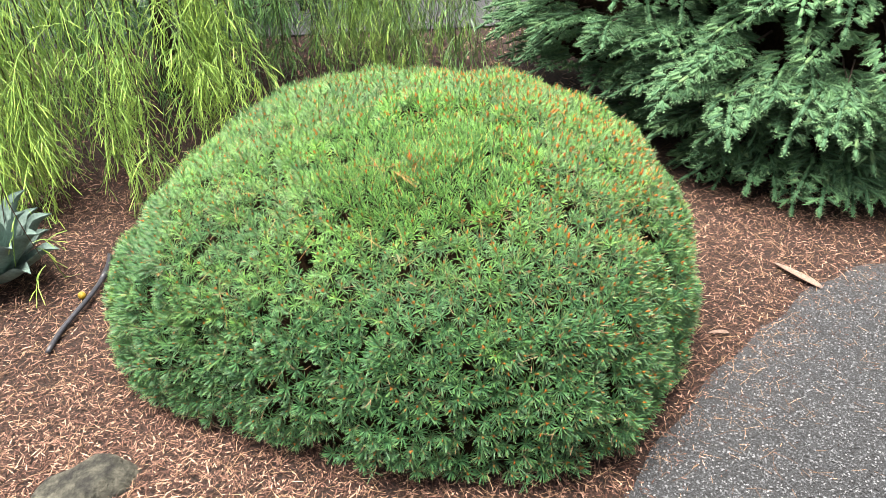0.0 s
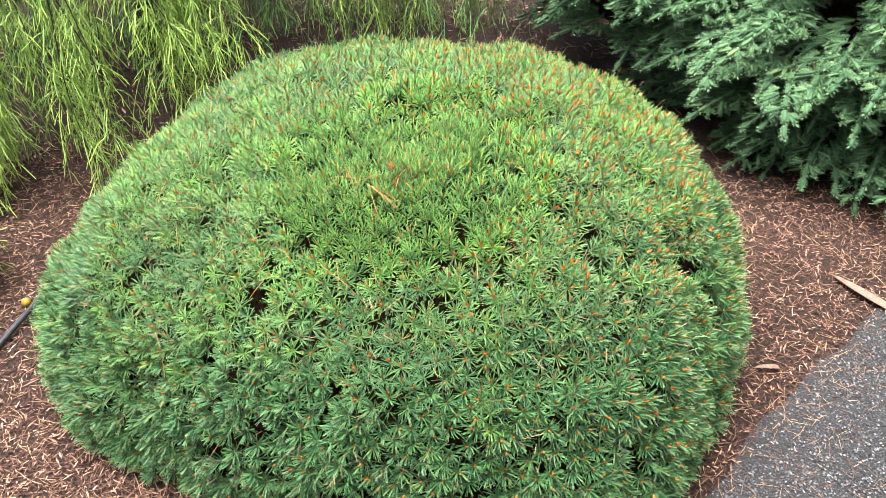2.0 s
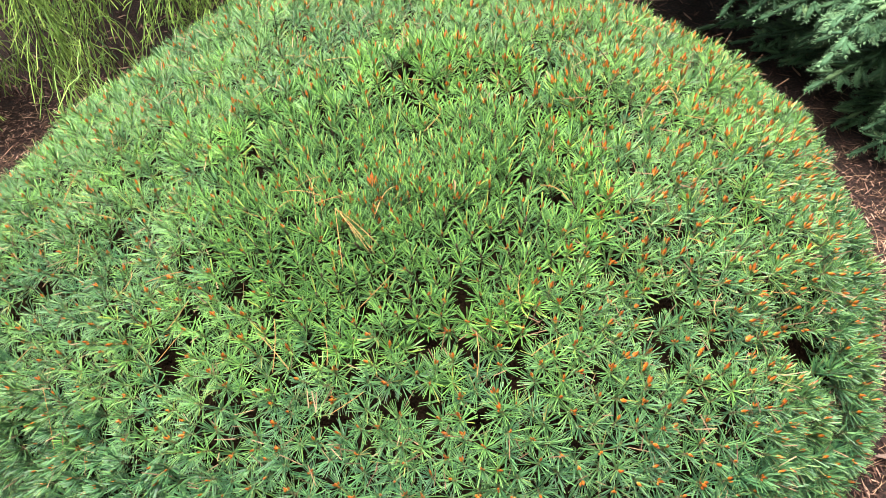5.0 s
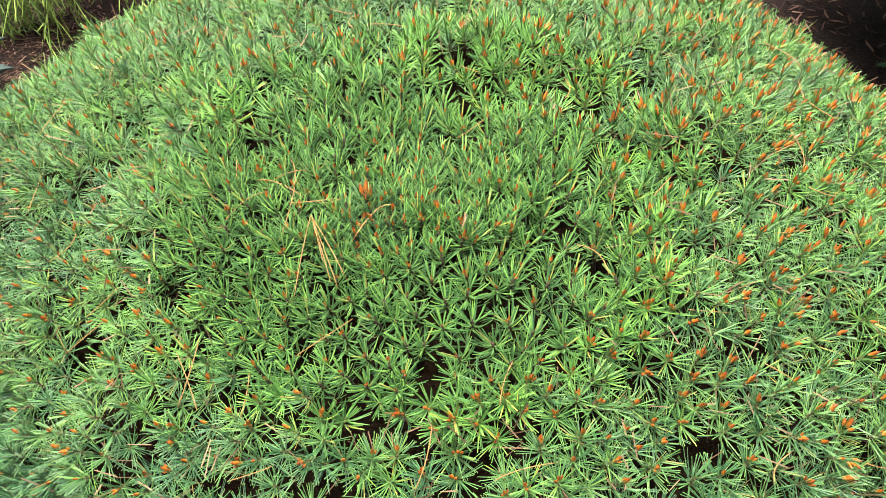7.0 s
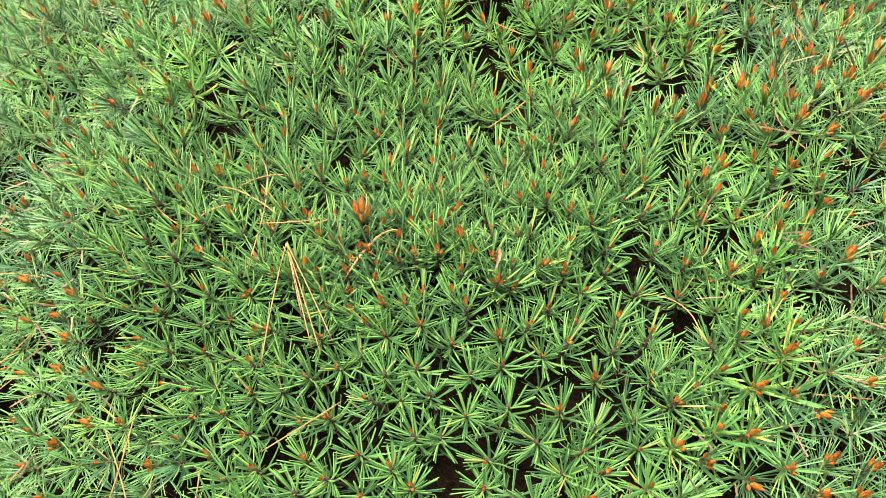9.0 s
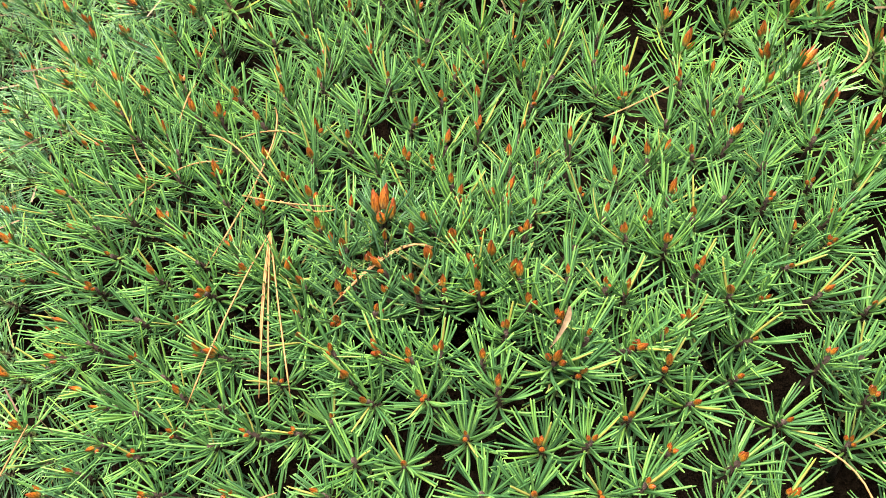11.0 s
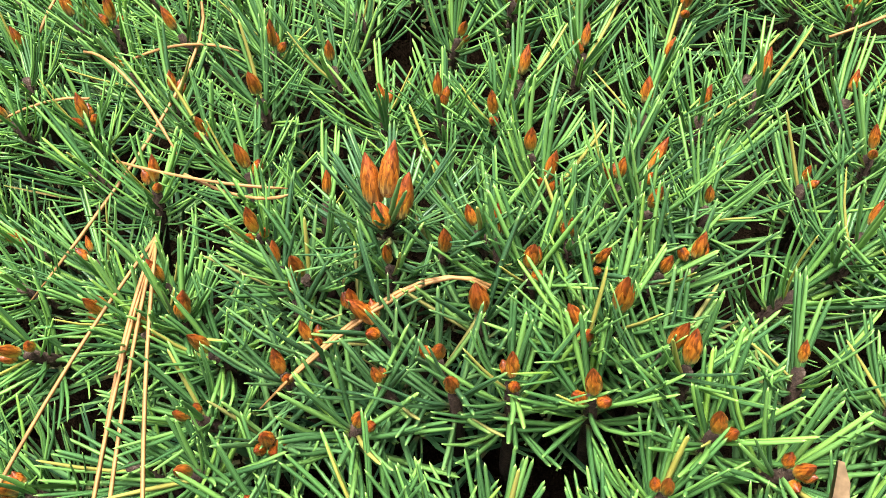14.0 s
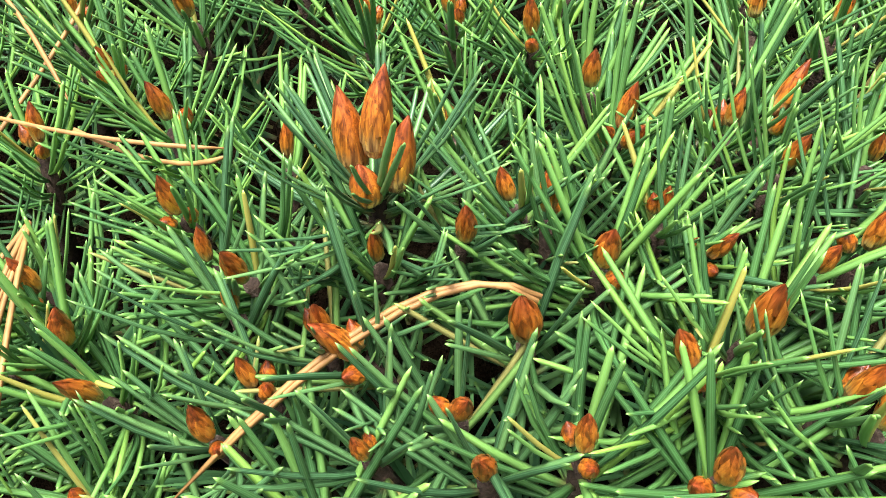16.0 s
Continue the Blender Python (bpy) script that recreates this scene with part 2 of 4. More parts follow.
def merge(pieces):
    """Joins tuples of points, triangles and attributes."""
    out, tri, at = [], [], 0
    for p in pieces:
        out.append(p[0])
        tri.append(p[1] + at)
        at += len(p[0])
    rest = [np.concatenate(c) for c in zip(*[p[2:] for p in pieces])]
    return (np.concatenate(out), np.concatenate(tri), *rest)


def moved(piece, m):
    a = np.array(m)
    return (piece[0] @ a[:3, :3].T + a[:3, 3], *piece[1:])


def spread(pieces, which, mats, tone=None):
    """Many copies of the given pieces as one set of arrays: which piece and which pose for each, and a tone for each where given."""
    out = []
    for k, p in enumerate(pieces):
        m = mats[which == k]
        if not len(m):
            continue
        v = np.einsum("nij,vj->nvi", m[:, :3, :3], p[0]) + m[:, None, :3, 3]
        t = p[1][None] + (np.arange(len(m)) * len(p[0]))[:, None, None]
        more = [] if tone is None else [np.repeat(tone[which == k], len(p[0]))]
        out.append((v.reshape(-1, 3), t.reshape(-1, 3), *[np.tile(c, len(m)) for c in p[2:]], *more))
    return merge(out)


def poses(place, axis, turn, size):
    """Poses whose z runs along axis, turned about it, as an array of 4 x 4."""
    z = unit(axis)
    ref = np.where(np.abs(z[:, 2:3]) > 0.95, [[1.0, 0, 0]], [[0, 0, 1.0]])
    x = unit(np.cross(ref, z))
    y = np.cross(z, x)
    c, s = np.cos(turn)[:, None], np.sin(turn)[:, None]
    m = np.zeros((len(place), 4, 4))
    m[:, :3, 0], m[:, :3, 1], m[:, :3, 2] = x * c + y * s, y * c - x * s, z
    m[:, :3, :3] *= np.asarray(size)[:, None, None]
    m[:, :3, 3], m[:, 3, 3] = place, 1
    return m


def empty(name, at, label, category, group=""):
    ob = new(name)
    ob.empty_display_size = 0.1
    ob.location = at
    return tagged(ob, label, category, group)


def thing(name, piece, material, label, category, group="", kind="", names=("along",)):
    me = mesh_from(name, piece[0], piece[1], material, **dict(zip(names, piece[2:])))
    return tagged(new(name, me), label, category, group, kind)


# ---- ground: one sheet to the horizon, a gravel path over it ----
def path_edge(x):
    """How far back the gravel reaches at x."""
    return np.interp(x, [-40, -3, -0.9, -0.2, 0.2, 0.42, 0.57, 0.82, 1.08, 1.31, 1.8, 3.0, 40], [-2.2, -1.75, -1.45, -1.2, -0.98, -0.78, -0.62, -0.44, -0.22, -0.05, 0.12, 0.45, 5.0])


def ground_height(x, y):
    return 0.012 * np.sin(1.7 * x + 0.6) * np.sin(1.3 * y) + 0.006 * np.sin(5.1 * x + y) * np.sin(4.3 * y + 2)


def sheet(xs, ys, lift=0.0, clip=None):
    x, y = np.meshgrid(xs, ys, indexing="ij")
    if clip is not None:
        y = clip(x, y)
    near = np.clip(1.5 - np.hypot(x, y) / 12, 0, 1)
    v = np.stack([x, y, ground_height(x, y) * near + lift], -1).reshape(-1, 3)
    n, m = len(xs), len(ys)
    a = (np.arange(n - 1)[:, None] * m + np.arange(m - 1)[None]).ravel()
    t = np.concatenate([np.stack([a, a + m, a + m + 1], 1), np.stack([a, a + m + 1, a + 1], 1)])
    return v, t


far_steps = np.r_[-400, -120, -40, -15, np.arange(-6, 6.01, 0.12), 15, 40, 120, 400]
soil = sheet(far_steps, far_steps)
soil[0][soil[0][:, 1] < path_edge(soil[0][:, 0]) - 0.18, 2] -= 0.03  # the bed drops under the gravel
thing("ground", soil, SOIL, "brown bark mulch bed strewn with dry needles", "ground", kind="structure")
us = np.linspace(0, 1, 40) ** 1.5
edge_x = np.r_[-40, -15, -6, np.arange(-3, 4.01, 0.05), 8, 15, 40]
wobble = lambda x: 0.02 * np.sin(9 * x) + 0.012 * np.sin(23 * x + 1)
thing("gravel_path", sheet(edge_x, us, 0.006, lambda x, u: path_edge(x) + wobble(x) - u * 30), GRAVEL_BED, "dark grey fine gravel path beside the mulch", "path", kind="structure")
thing("road", sheet(np.r_[-60, -20, np.arange(-6, 6.1, 1.0), 20, 60], np.linspace(3.3, 14, 14), 0.012), GRAVEL_BED, "grey gravel track behind the plants", "road", kind="structure")

# ---- the dwarf pine: a dome whose width changes with the bearing ----
CX, CY, ZW, HT, TILT, POW = -0.2754, 0.208, 0.0602, 0.6699, 0.143, 2.42
ROUND = (0.8906, 0.2357, -0.0431, 0.0505, -0.0276, 0.0031, -0.0468, 0.0113, 0.0311)
# dark gaps in the foliage: place and radius
GAPS = np.array([(-0.357, -0.373, 0.545, 0.027), (-0.352, -0.345, 0.568, 0.018), (-0.479, -0.398, 0.439, 0.026), (-0.388, -0.528, 0.331, 0.021), (-0.435, -0.512, 0.296, 0.026), (-0.480, -0.496, 0.258, 0.025), (-0.530, -0.471, 0.236, 0.020), (-0.078, -0.472, 0.579, 0.018), (0.089, -0.516, 0.564, 0.016), (-0.044, 0.128, 0.735, 0.028)])


def reach(az):
    bulge = 0.05 * np.exp(-(((az + 0.95) / 0.22) ** 2))
    return bulge + ROUND[0] + sum(ROUND[2 * i - 1] * np.cos(i * az) + ROUND[2 * i] * np.sin(i * az) for i in range(1, 5))


def dome(az, lift, sink=0.0):
    """A point of the dome at a bearing; lift: 0 at the widest, pi/2 at the crown."""
    r = (reach(az) - sink) * np.cos(lift) ** (2 / POW)
    dx, dy = r * np.cos(az), r * np.sin(az)
    z = ZW + (HT + TILT * dx - sink) * np.sin(lift) ** (2 / POW)
    x, y = CX + dx, CY + dy
    z = z - 0.024 * np.exp(-(x**2 + (y + 0.03) ** 2) / (2 * 0.07**2))
    z = z - 0.02 * np.exp(-((x + 0.044) ** 2 + (y - 0.128) ** 2) / (2 * 0.03**2))
    return np.stack([x, y, z], -1)


def dome_normal(az, lift):
    e = 1e-3
    lift = np.clip(lift, 0.02, np.pi / 2 - 0.02)
    return unit(np.cross(dome(az + e, lift) - dome(az - e, lift), dome(az, lift + e) - dome(az, lift - e)))


def on_dome(x, y):
    """Bearing and lift of the dome's point over x, y."""
    dx, dy = x - CX, y - CY
    az = np.arctan2(dy, dx)
    return az, np.arccos(np.clip(np.hypot(dx, dy) / reach(az), 0, 1) ** (POW / 2))


def crowding(p, lift):
    """How far apart shoots stand: close on the crest, wide and long-needled low on the flanks."""
    crest = np.clip((lift - 0.30) / 0.70, 0, 1) * np.clip(1.4 - p[:, 1] * 2, 0, 1)
    return np.interp(p[:, 2], [0.15, 0.35, 0.62], [0.032, 0.027, 0.0238]) * (1 - crest) + 0.0205 * crest


def sites(known, tries):
    """Shoot sites spread over the dome, none crowding another."""
    az = rng.uniform(-np.pi, np.pi, tries)
    lift = rng.uniform(0.0, np.pi / 2, tries)
    e = 1e-3
    area = np.linalg.norm(np.cross((dome(az + e, lift) - dome(az - e, lift)) / e, (dome(az, np.clip(lift + e, 0, 1.5707)) - dome(az, np.clip(lift - e, 0, 1.57))) / e), axis=-1)
    keep = rng.random(tries) < area / np.quantile(area, 0.98)
    az, lift = az[keep], lift[keep]
    p = dome(az, lift)
    cells, out, spacing = {}, [], 0.045
    gap_wanted = crowding(p, lift)
    for q in known:
        cells.setdefault(tuple((q // spacing).astype(int)), []).append(q)
    for i, q in enumerate(p):
        key = (q // spacing).astype(int)
        near = (o for a in (-1, 0, 1) for b in (-1, 0, 1) for c in (-1, 0, 1) for o in cells.get((key[0] + a, key[1] + b, key[2] + c), ()))
        if q[2] > 0.045 and all(((o - q) ** 2).sum() > gap_wanted[i] ** 2 for o in near):
            cells.setdefault(tuple(key), []).append(q)
            out.append(i)
    return az[out], lift[out]


def tuft(count, r, long=0.026, wide=0.00125, spread_out=(72, 52, 24), foot=-0.022, bow=0.22, segs=4, sides=4, kind="blade"):
    """A brush of needles in pairs round the end of a shoot whose bud sits at the origin, pointing to +z."""
    pairs = count // 2
    k = np.arange(pairs)
    high = (k + 0.5) / pairs
    at = np.stack([np.zeros(pairs), np.zeros(pairs), foot + (-0.006 - foot) * high], -1)
    turn = k * 2.399963 + r.uniform(-0.25, 0.25, pairs)
    open_ = np.radians(np.interp(high, [0, 0.5, 1], spread_out)) + r.normal(0, 0.09, pairs)
    at, turn, open_ = np.repeat(at, 2, 0), np.repeat(turn, 2), np.repeat(open_, 2)
    turn += np.tile([0.05, -0.05], pairs) + r.normal(0, 0.03, len(turn))
    open_ += np.tile([0.05, -0.05], pairs) + r.normal(0, 0.03, len(turn))
    way = np.stack([np.sin(open_) * np.cos(turn), np.sin(open_) * np.sin(turn), np.cos(open_)], -1)
    bend = np.array([0, 0, 1.0]) * (bow * np.sin(open_) * np.repeat(r.uniform(0.4, 1.4, pairs), 2))[:, None] + np.repeat(r.normal(0, 0.07, (pairs, 3)), 2, 0) + r.normal(0, 0.015, (len(turn), 3))
    long = long * np.repeat(r.uniform(0.86, 1.12, pairs), 2) * r.uniform(0.96, 1.04, len(turn)) * (1.04 - 0.12 * np.repeat(high, 2))
    wide = wide * r.uniform(0.9, 1.1, len(turn))
    base = at + way * 0.0012
    if kind == "roof":
        return roofs(base, way, bend, long, wide, segs)
    return blades(base, way, bend, long, wide, segs, sides, flat=0.55, blunt=0.62, roll=r.uniform(0, 3.14, len(turn)) if sides == 2 else 0.0)


def roofs(base, way, bend, length, width, segs):
    """Needles seen from farther off: a ridged strip with a blunt tip."""
    n = len(base)
    ref = np.where(np.abs(way[:, 2:3]) > 0.97, [[1.0, 0, 0]], [[0, 0, 1.0]])
    side = unit(np.cross(way, ref))
    over = np.cross(side, way)
    s = np.linspace(0, 1, segs + 1)
    half = 0.5 * np.interp(s, [0, 0.3, 0.8, 1.0], [0.75, 1.0, 0.95, 0.4])
    centre = base[:, None] + way[:, None] * (length[:, None] * s)[..., None] + bend[:, None] * (length[:, None] * s**2)[..., None]
    off = np.stack([-side, over * 0.7, side], 1)
    v = centre[:, :, None] + off[:, None] * (width[:, None, None, None] * half[None, :, None, None])
    t = []
    for g in range(segs):
        for k in (0, 1):
            a = g * 3 + k
            t += [(a, a + 1, a + 4), (a, a + 4, a + 3)]
    per = 3 * (segs + 1)
    t = (np.array(t)[None] + (np.arange(n) * per)[:, None, None]).reshape(-1, 3)
    return v.reshape(-1, 3), t, np.tile(np.repeat(s, 3), n), np.zeros(per * n)


def ovoid(h, long, wide):
    return wide / 2 * np.interp(h, [0, 0.12, 0.38, 0.62, 0.84, 0.95, 1], [0.66, 0.92, 1.0, 0.82, 0.42, 0.16, 0.02])


def bud_piece(long, wide, lean=0.0, at=(0, 0, 0), turn=0.0, seed=0, scales=20):
    """A pointed bud, its base at 'at': a smooth core under pointed scales laid over one another in a spiral."""
    r = np.random.default_rng(seed)
    curve = r.uniform(-0.10, 0.10, 2) * long
    rings, sides = 9, 9
    h = np.linspace(0, 1, rings)
    ang = np.arange(sides) * 2 * np.pi / sides
    rad = ovoid(h, long, wide) * 0.93
    v = np.stack([rad[:, None] * np.cos(ang), rad[:, None] * np.sin(ang), np.repeat(h[:, None] * long, sides, 1)], -1).reshape(-1, 3)
    t = []
    for g in range(rings - 1):
        for k in range(sides):
            a, b = g * sides + k, g * sides + (k + 1) % sides
            t += [(a, b, b + sides), (a, b + sides, a + sides)]
    pieces = [(v, np.array(t), np.repeat(h, sides), np.full(len(v), 0.35))]
    leaf_t = np.array([(0, 1, 4), (0, 4, 3), (1, 2, 5), (1, 5, 4), (3, 4, 6), (4, 5, 6)])
    for k in range(scales):
        low = 0.80 * (k / scales) + r.uniform(0, 0.02)
        top = min(low + r.uniform(0.30, 0.42), 1.0)
        a0 = k * 2.399963 + r.normal(0, 0.1)
        pts, edge = [], []
        for f, half, lift in ((0.0, 0.50, 1.0), (0.5, 0.42, 1.03)):
            hh = low + (top - low) * f
            for u in (-1, 0, 1):
                q = ovoid(hh, long, wide) * (lift + 0.05 * (u == 0))
                pts.append((q * math.cos(a0 + u * half), q * math.sin(a0 + u * half), hh * long))
                edge.append(0.1 + 0.55 * f + 0.15 * abs(u))
        q = ovoid(top, long, wide) * 1.02 + 0.02 * wide
        pts.append((q * math.cos(a0), q * math.sin(a0), top * long))
        edge.append(1.0)
        pts = np.array(pts)
        pieces.append((pts, leaf_t, pts[:, 2] / long, np.array(edge)))
    v, t, along, edge = merge(pieces)
    v[:, 0] += curve[0] * along**2
    v[:, 1] += curve[1] * along**2
    m = np.array(Matrix.Translation(at) @ Matrix.Rotation(turn, 4, "Z") @ Matrix.Rotation(lean, 4, "Y"))
    return moved((v, t, along, edge), m)


def plain_bud(r, long, wide, lean, at, turn, rings=5, sides=5):
    h = np.linspace(0, 1, rings)
    ang = np.arange(sides) * 2 * np.pi / sides
    rad = ovoid(h, long, wide)[:, None] * r.uniform(0.9, 1.1, (rings, sides))
    v = np.stack([rad * np.cos(ang), rad * np.sin(ang), np.repeat(h[:, None] * long, sides, 1)], -1).reshape(-1, 3)
    t = [(g * sides + k, g * sides + (k + 1) % sides, (g + 1) * sides + (k + 1) % sides) for g in range(rings - 1) for k in range(sides)]
    t += [(g * sides + k, (g + 1) * sides + (k + 1) % sides, (g + 1) * sides + k) for g in range(rings - 1) for k in range(sides)]
    m = np.array(Matrix.Translation(at) @ Matrix.Rotation(turn, 4, "Z") @ Matrix.Rotation(lean, 4, "Y"))
    return moved((v, np.array(t), np.repeat(h, sides), r.uniform(0.3, 0.8, len(v))), m)


def bud_cluster(seed, side):
    """A leading bud with smaller ones crowded round its foot."""
    r = np.random.default_rng(seed)
    out = [plain_bud(r, 0.0120, 0.0044, r.normal(0, 0.08), (0, 0, 0.001), 0)]
    for i in range(side):
        a = 6.283 * i / side + r.uniform(0, 1)
        out.append(plain_bud(r, r.uniform(0.006, 0.009), 0.0034, 0.35, (0.0024 * math.cos(a), 0.0024 * math.sin(a), 0.0), a, 4, 4))
    return merge(out)


STEM_PTS = [(0, 0, -0.055), (0.001, 0, -0.04), (0, 0.0005, -0.02), (0, 0, -0.003)]
stem_piece = tube(STEM_PTS, [0.0022, 0.0021, 0.0019, 0.0016], 6)

pine = empty("dwarf_pine", (0, 0, 0), "dense dome-shaped dwarf pine with stiff green needles and orange buds", "shrub")

# buds that stand out on the crest, in millimetres
CREST_A = [(-21, -184), (8, -167), (2, -176), (-43, -200), (-17, -167), (-39, -174), (-50, -184), (-69, -198), (-78, -198), (-91, -193), (-133, -172), (-134, -193), (-109, -177), (-55, -125), (-38, -132), (-12, -128), (-6, -121), (-28, -139), (-37, -163), (-30, -162), (-13, -153), (-3, -157), (0, -133), (12, -151)]
CREST_B = [(-50, -199), (-67, -203), (-92, -223), (-78, -227), (-56, -222), (-55, -212), (-23, -200), (-5, -195), (-15, -205), (-32, -212), (13, -189), (28, -171), (23, -170), (-106, -218), (-100, -231), (-73, -128), (-87, -138), (-126, -153), (-156, -163), (-20, -94), (-5, -86), (12, -123), (17, -143)]
FRONT = [(-280, -146), (-208, -128), (-230, -149), (-209, -145), (-178, -141), (-239, -168), (-180, -184), (-136, -134), (-192, -224), (-172, -256), (-116, -233), (-132, -254), (-70, -243), (-47, -237), (-60, -253), (-112, -282), (-101, -280), (-40, -252), (-18, -241), (-24, -260), (-58, -278), (-108, -306), (-8, -267), (-30, -223), (0, -237), (13, -227), (34, -221), (37, -201), (48, -230), (16, -252), (58, -183), (75, -185), (81, -204), (67, -205), (81, -151), (70, -154)]
BACK = [(100, -180), (108, -166), (116, -180), (115, -152), (109, -120), (128, -128), (-61, -60), (-48, -81), (-80, -74), (-57, -105), (-83, -101), (5, -61), (52, -54), (61, -47), (75, -44), (76, -79), (73, -102), (87, -114), (93, -90), (42, -78), (65, -118), (50, -109), (40, -183), (92, -23)]
known_xy = np.array(CREST_A + CREST_B + FRONT + BACK) / 1000.0
k_az, k_lift = on_dome(known_xy[:, 0], known_xy[:, 1])
known_p = dome(k_az, k_lift)
big_bud = np.array((-0.058, -0.173, 0.732))
known_p = np.concatenate([known_p, big_bud[None]])
s_az, s_lift = sites(known_p, 90000)
az_all, lift_all = np.r_[k_az, s_az], np.r_[k_lift, s_lift]
normal = dome_normal(az_all, lift_all)
place = dome(az_all, lift_all)
n_known = len(k_az)
# clumps of branches, with creases between them; the marked crest buds stay where they are
CREASE = np.array([(0.55, -0.29, 0.56), (0.61, -0.33, 0.49), (0.66, -0.37, 0.40), (0.655, -0.44, 0.31), (0.60, -0.54, 0.22), (0.55, -0.60, 0.12)])


def relief(p):
    d = np.full(len(p), 9.0)
    for a, b in zip(CREASE[:-1], CREASE[1:]):
        f = np.clip(((p - a) @ (b - a)) / ((b - a) @ (b - a)), 0, 1)
        d = np.minimum(d, np.linalg.norm(p - a - f[:, None] * (b - a), axis=1))
    h = np.array([noise.noise(Vector(q * 7.5)) * 0.030 + noise.noise(Vector(q * 19 + np.array([3.0, 0, 0]))) * 0.017 for q in p])
    calm = np.clip((np.linalg.norm(p - np.array([-0.03, -0.16, 0.72]), axis=1) - 0.12) / 0.15, 0.35, 1)
    return h * calm - 0.045 * np.exp(-((d / 0.03) ** 2))


lump = relief(place)
e = 0.012
t1 = unit(np.cross(normal, [0.31, 0.2, 0.93]))
t2 = np.cross(normal, t1)
slope = t1 * ((relief(place + t1 * e) - lump) / e)[:, None] + t2 * ((relief(place + t2 * e) - lump) / e)[:, None]
slope[:n_known] *= 0.4
lump[:n_known] = 0.0
normal = unit(normal - 0.9 * slope)
place = place + normal * (lump + rng.uniform(-0.012, 0.0, len(place)) * (np.arange(len(place)) >= n_known))[:, None]
gap = (np.linalg.norm(place[:, None] - GAPS[None, :, :3], axis=-1) < GAPS[None, :, 3]).any(1)
gap[:n_known] = False
gap |= (np.linalg.norm(place - big_bud, axis=1) < 0.012)
crowd = crowding(place, lift_all)
place, normal, lump, crowd = place[~gap], normal[~gap], lump[~gap], crowd[~gap]
crest_up = np.clip(normal[:, 2:3] * 2 - 0.9, 0, 1)
axis = unit(normal + np.array([0, 0, 1.0]) * (0.34 + 0.28 * crest_up) + rng.normal(0, 0.14, place.shape) * (1 + 0.4 * crest_up))
size = rng.uniform(0.9, 1.1, len(place)) * np.interp(crowd, [0.020, 0.026, 0.034], [1.0, 1.03, 1.12])
turn = rng.uniform(0, 6.283, len(place))
place[:n_known] -= axis[:n_known] * 0.001
axis[1] = unit(np.array([0.04, 0.05, 1.0]))
axis[0] = unit(normal[0] + np.array([0.05, 0.05, 0.6]))
mats = poses(place, axis, turn, size)

# the 300 shoots of the crest, each with its stem, needles and buds
order = np.argsort(np.linalg.norm((place - np.array([-0.045, -0.180, 0.72])) * [0.8, 1, 1], axis=1))
near = order[:300]
r_near = np.random.default_rng(3)
near_tufts = []
for i in range(20):
    t = tuft(38 + 4 * (i % 3), r_near, 0.0222, 0.00140, (78, 58, 28), -0.021, 0.50, segs=4, sides=4)
    # high tones brighten these upright tufts in place of light
    near_tufts.append(mesh_from("needles", *t[:2], NEEDLE, along=t[2], across=t[3], tone=np.full(len(t[0]), r_near.uniform(0.7, 1.0))))
near_buds = []
for i in range(10):
    b = bud_piece(r_near.uniform(0.0095, 0.0125), r_near.uniform(0.0036, 0.0044), r_near.uniform(-0.1, 0.15), (0, 0, 0.001), 0, i)
    near_buds.append(mesh_from("bud", b[0], b[1], BUD, along=b[2], scale=b[3]))
side_buds = []
for i in range(5):
    b = bud_piece(r_near.uniform(0.0045, 0.007), 0.0033, 0.45, (0.0024, 0, -0.0015), 0, 40 + i, 16)
    side_buds.append(mesh_from("bud", b[0], b[1], BUD, along=b[2], scale=b[3]))
stem_mesh = mesh_from("shoot", stem_piece[0], stem_piece[1], TWIG)
large = {0: 1.15, 1: 1.25, 2: 0.9, 4: 0.95, 28: 0.95, 13: 0.95}
crowded = set()
for i in range(n_known):
    if i not in large and any(j not in crowded and np.linalg.norm(place[i] - place[j]) < 0.011 for j in range(i)):
        crowded.add(i)
# shoots under the pair of dry needles are pressed thin
lie_a, lie_b = np.array([-0.028, -0.184, 0.729]), np.array([-0.054, -0.228, 0.713])
for i in near:
    f = np.clip(((place[i] - lie_a) @ (lie_b - lie_a)) / ((lie_b - lie_a) @ (lie_b - lie_a)), 0, 1)
    if np.linalg.norm(place[i] - lie_a - f * (lie_b - lie_a)) < 0.016:
        crowded.add(int(i))
t = tuft(16, r_near, 0.025, 0.00140, (66, 50, 28), -0.018, 0.30, segs=4, sides=4)
few = mesh_from("needles", *t[:2], NEEDLE, along=t[2], across=t[3], tone=np.full(len(t[0]), 0.4))
for i in near:
    shoot = child("shoot", stem_mesh, pine, Matrix(mats[i]))
    child("needles", few if int(i) in crowded else near_tufts[r_near.integers(20)], shoot)
    f = large.get(int(i), r_near.uniform(0.7, 1.05)) if i < n_known else r_near.uniform(0.5, 0.85)
    if i < n_known or r_near.random() < 0.7:
        child("bud", near_buds[r_near.integers(10)], shoot, Matrix.Scale(f, 4))
        for _ in range(r_near.choice([0, 1, 2, 3], p=[0.35, 0.3, 0.25, 0.1])):
            child("bud", side_buds[r_near.integers(5)], shoot, Matrix.Rotation(r_near.uniform(0, 6.28), 4, "Z") @ Matrix.Scale(max(f, 0.8), 4))

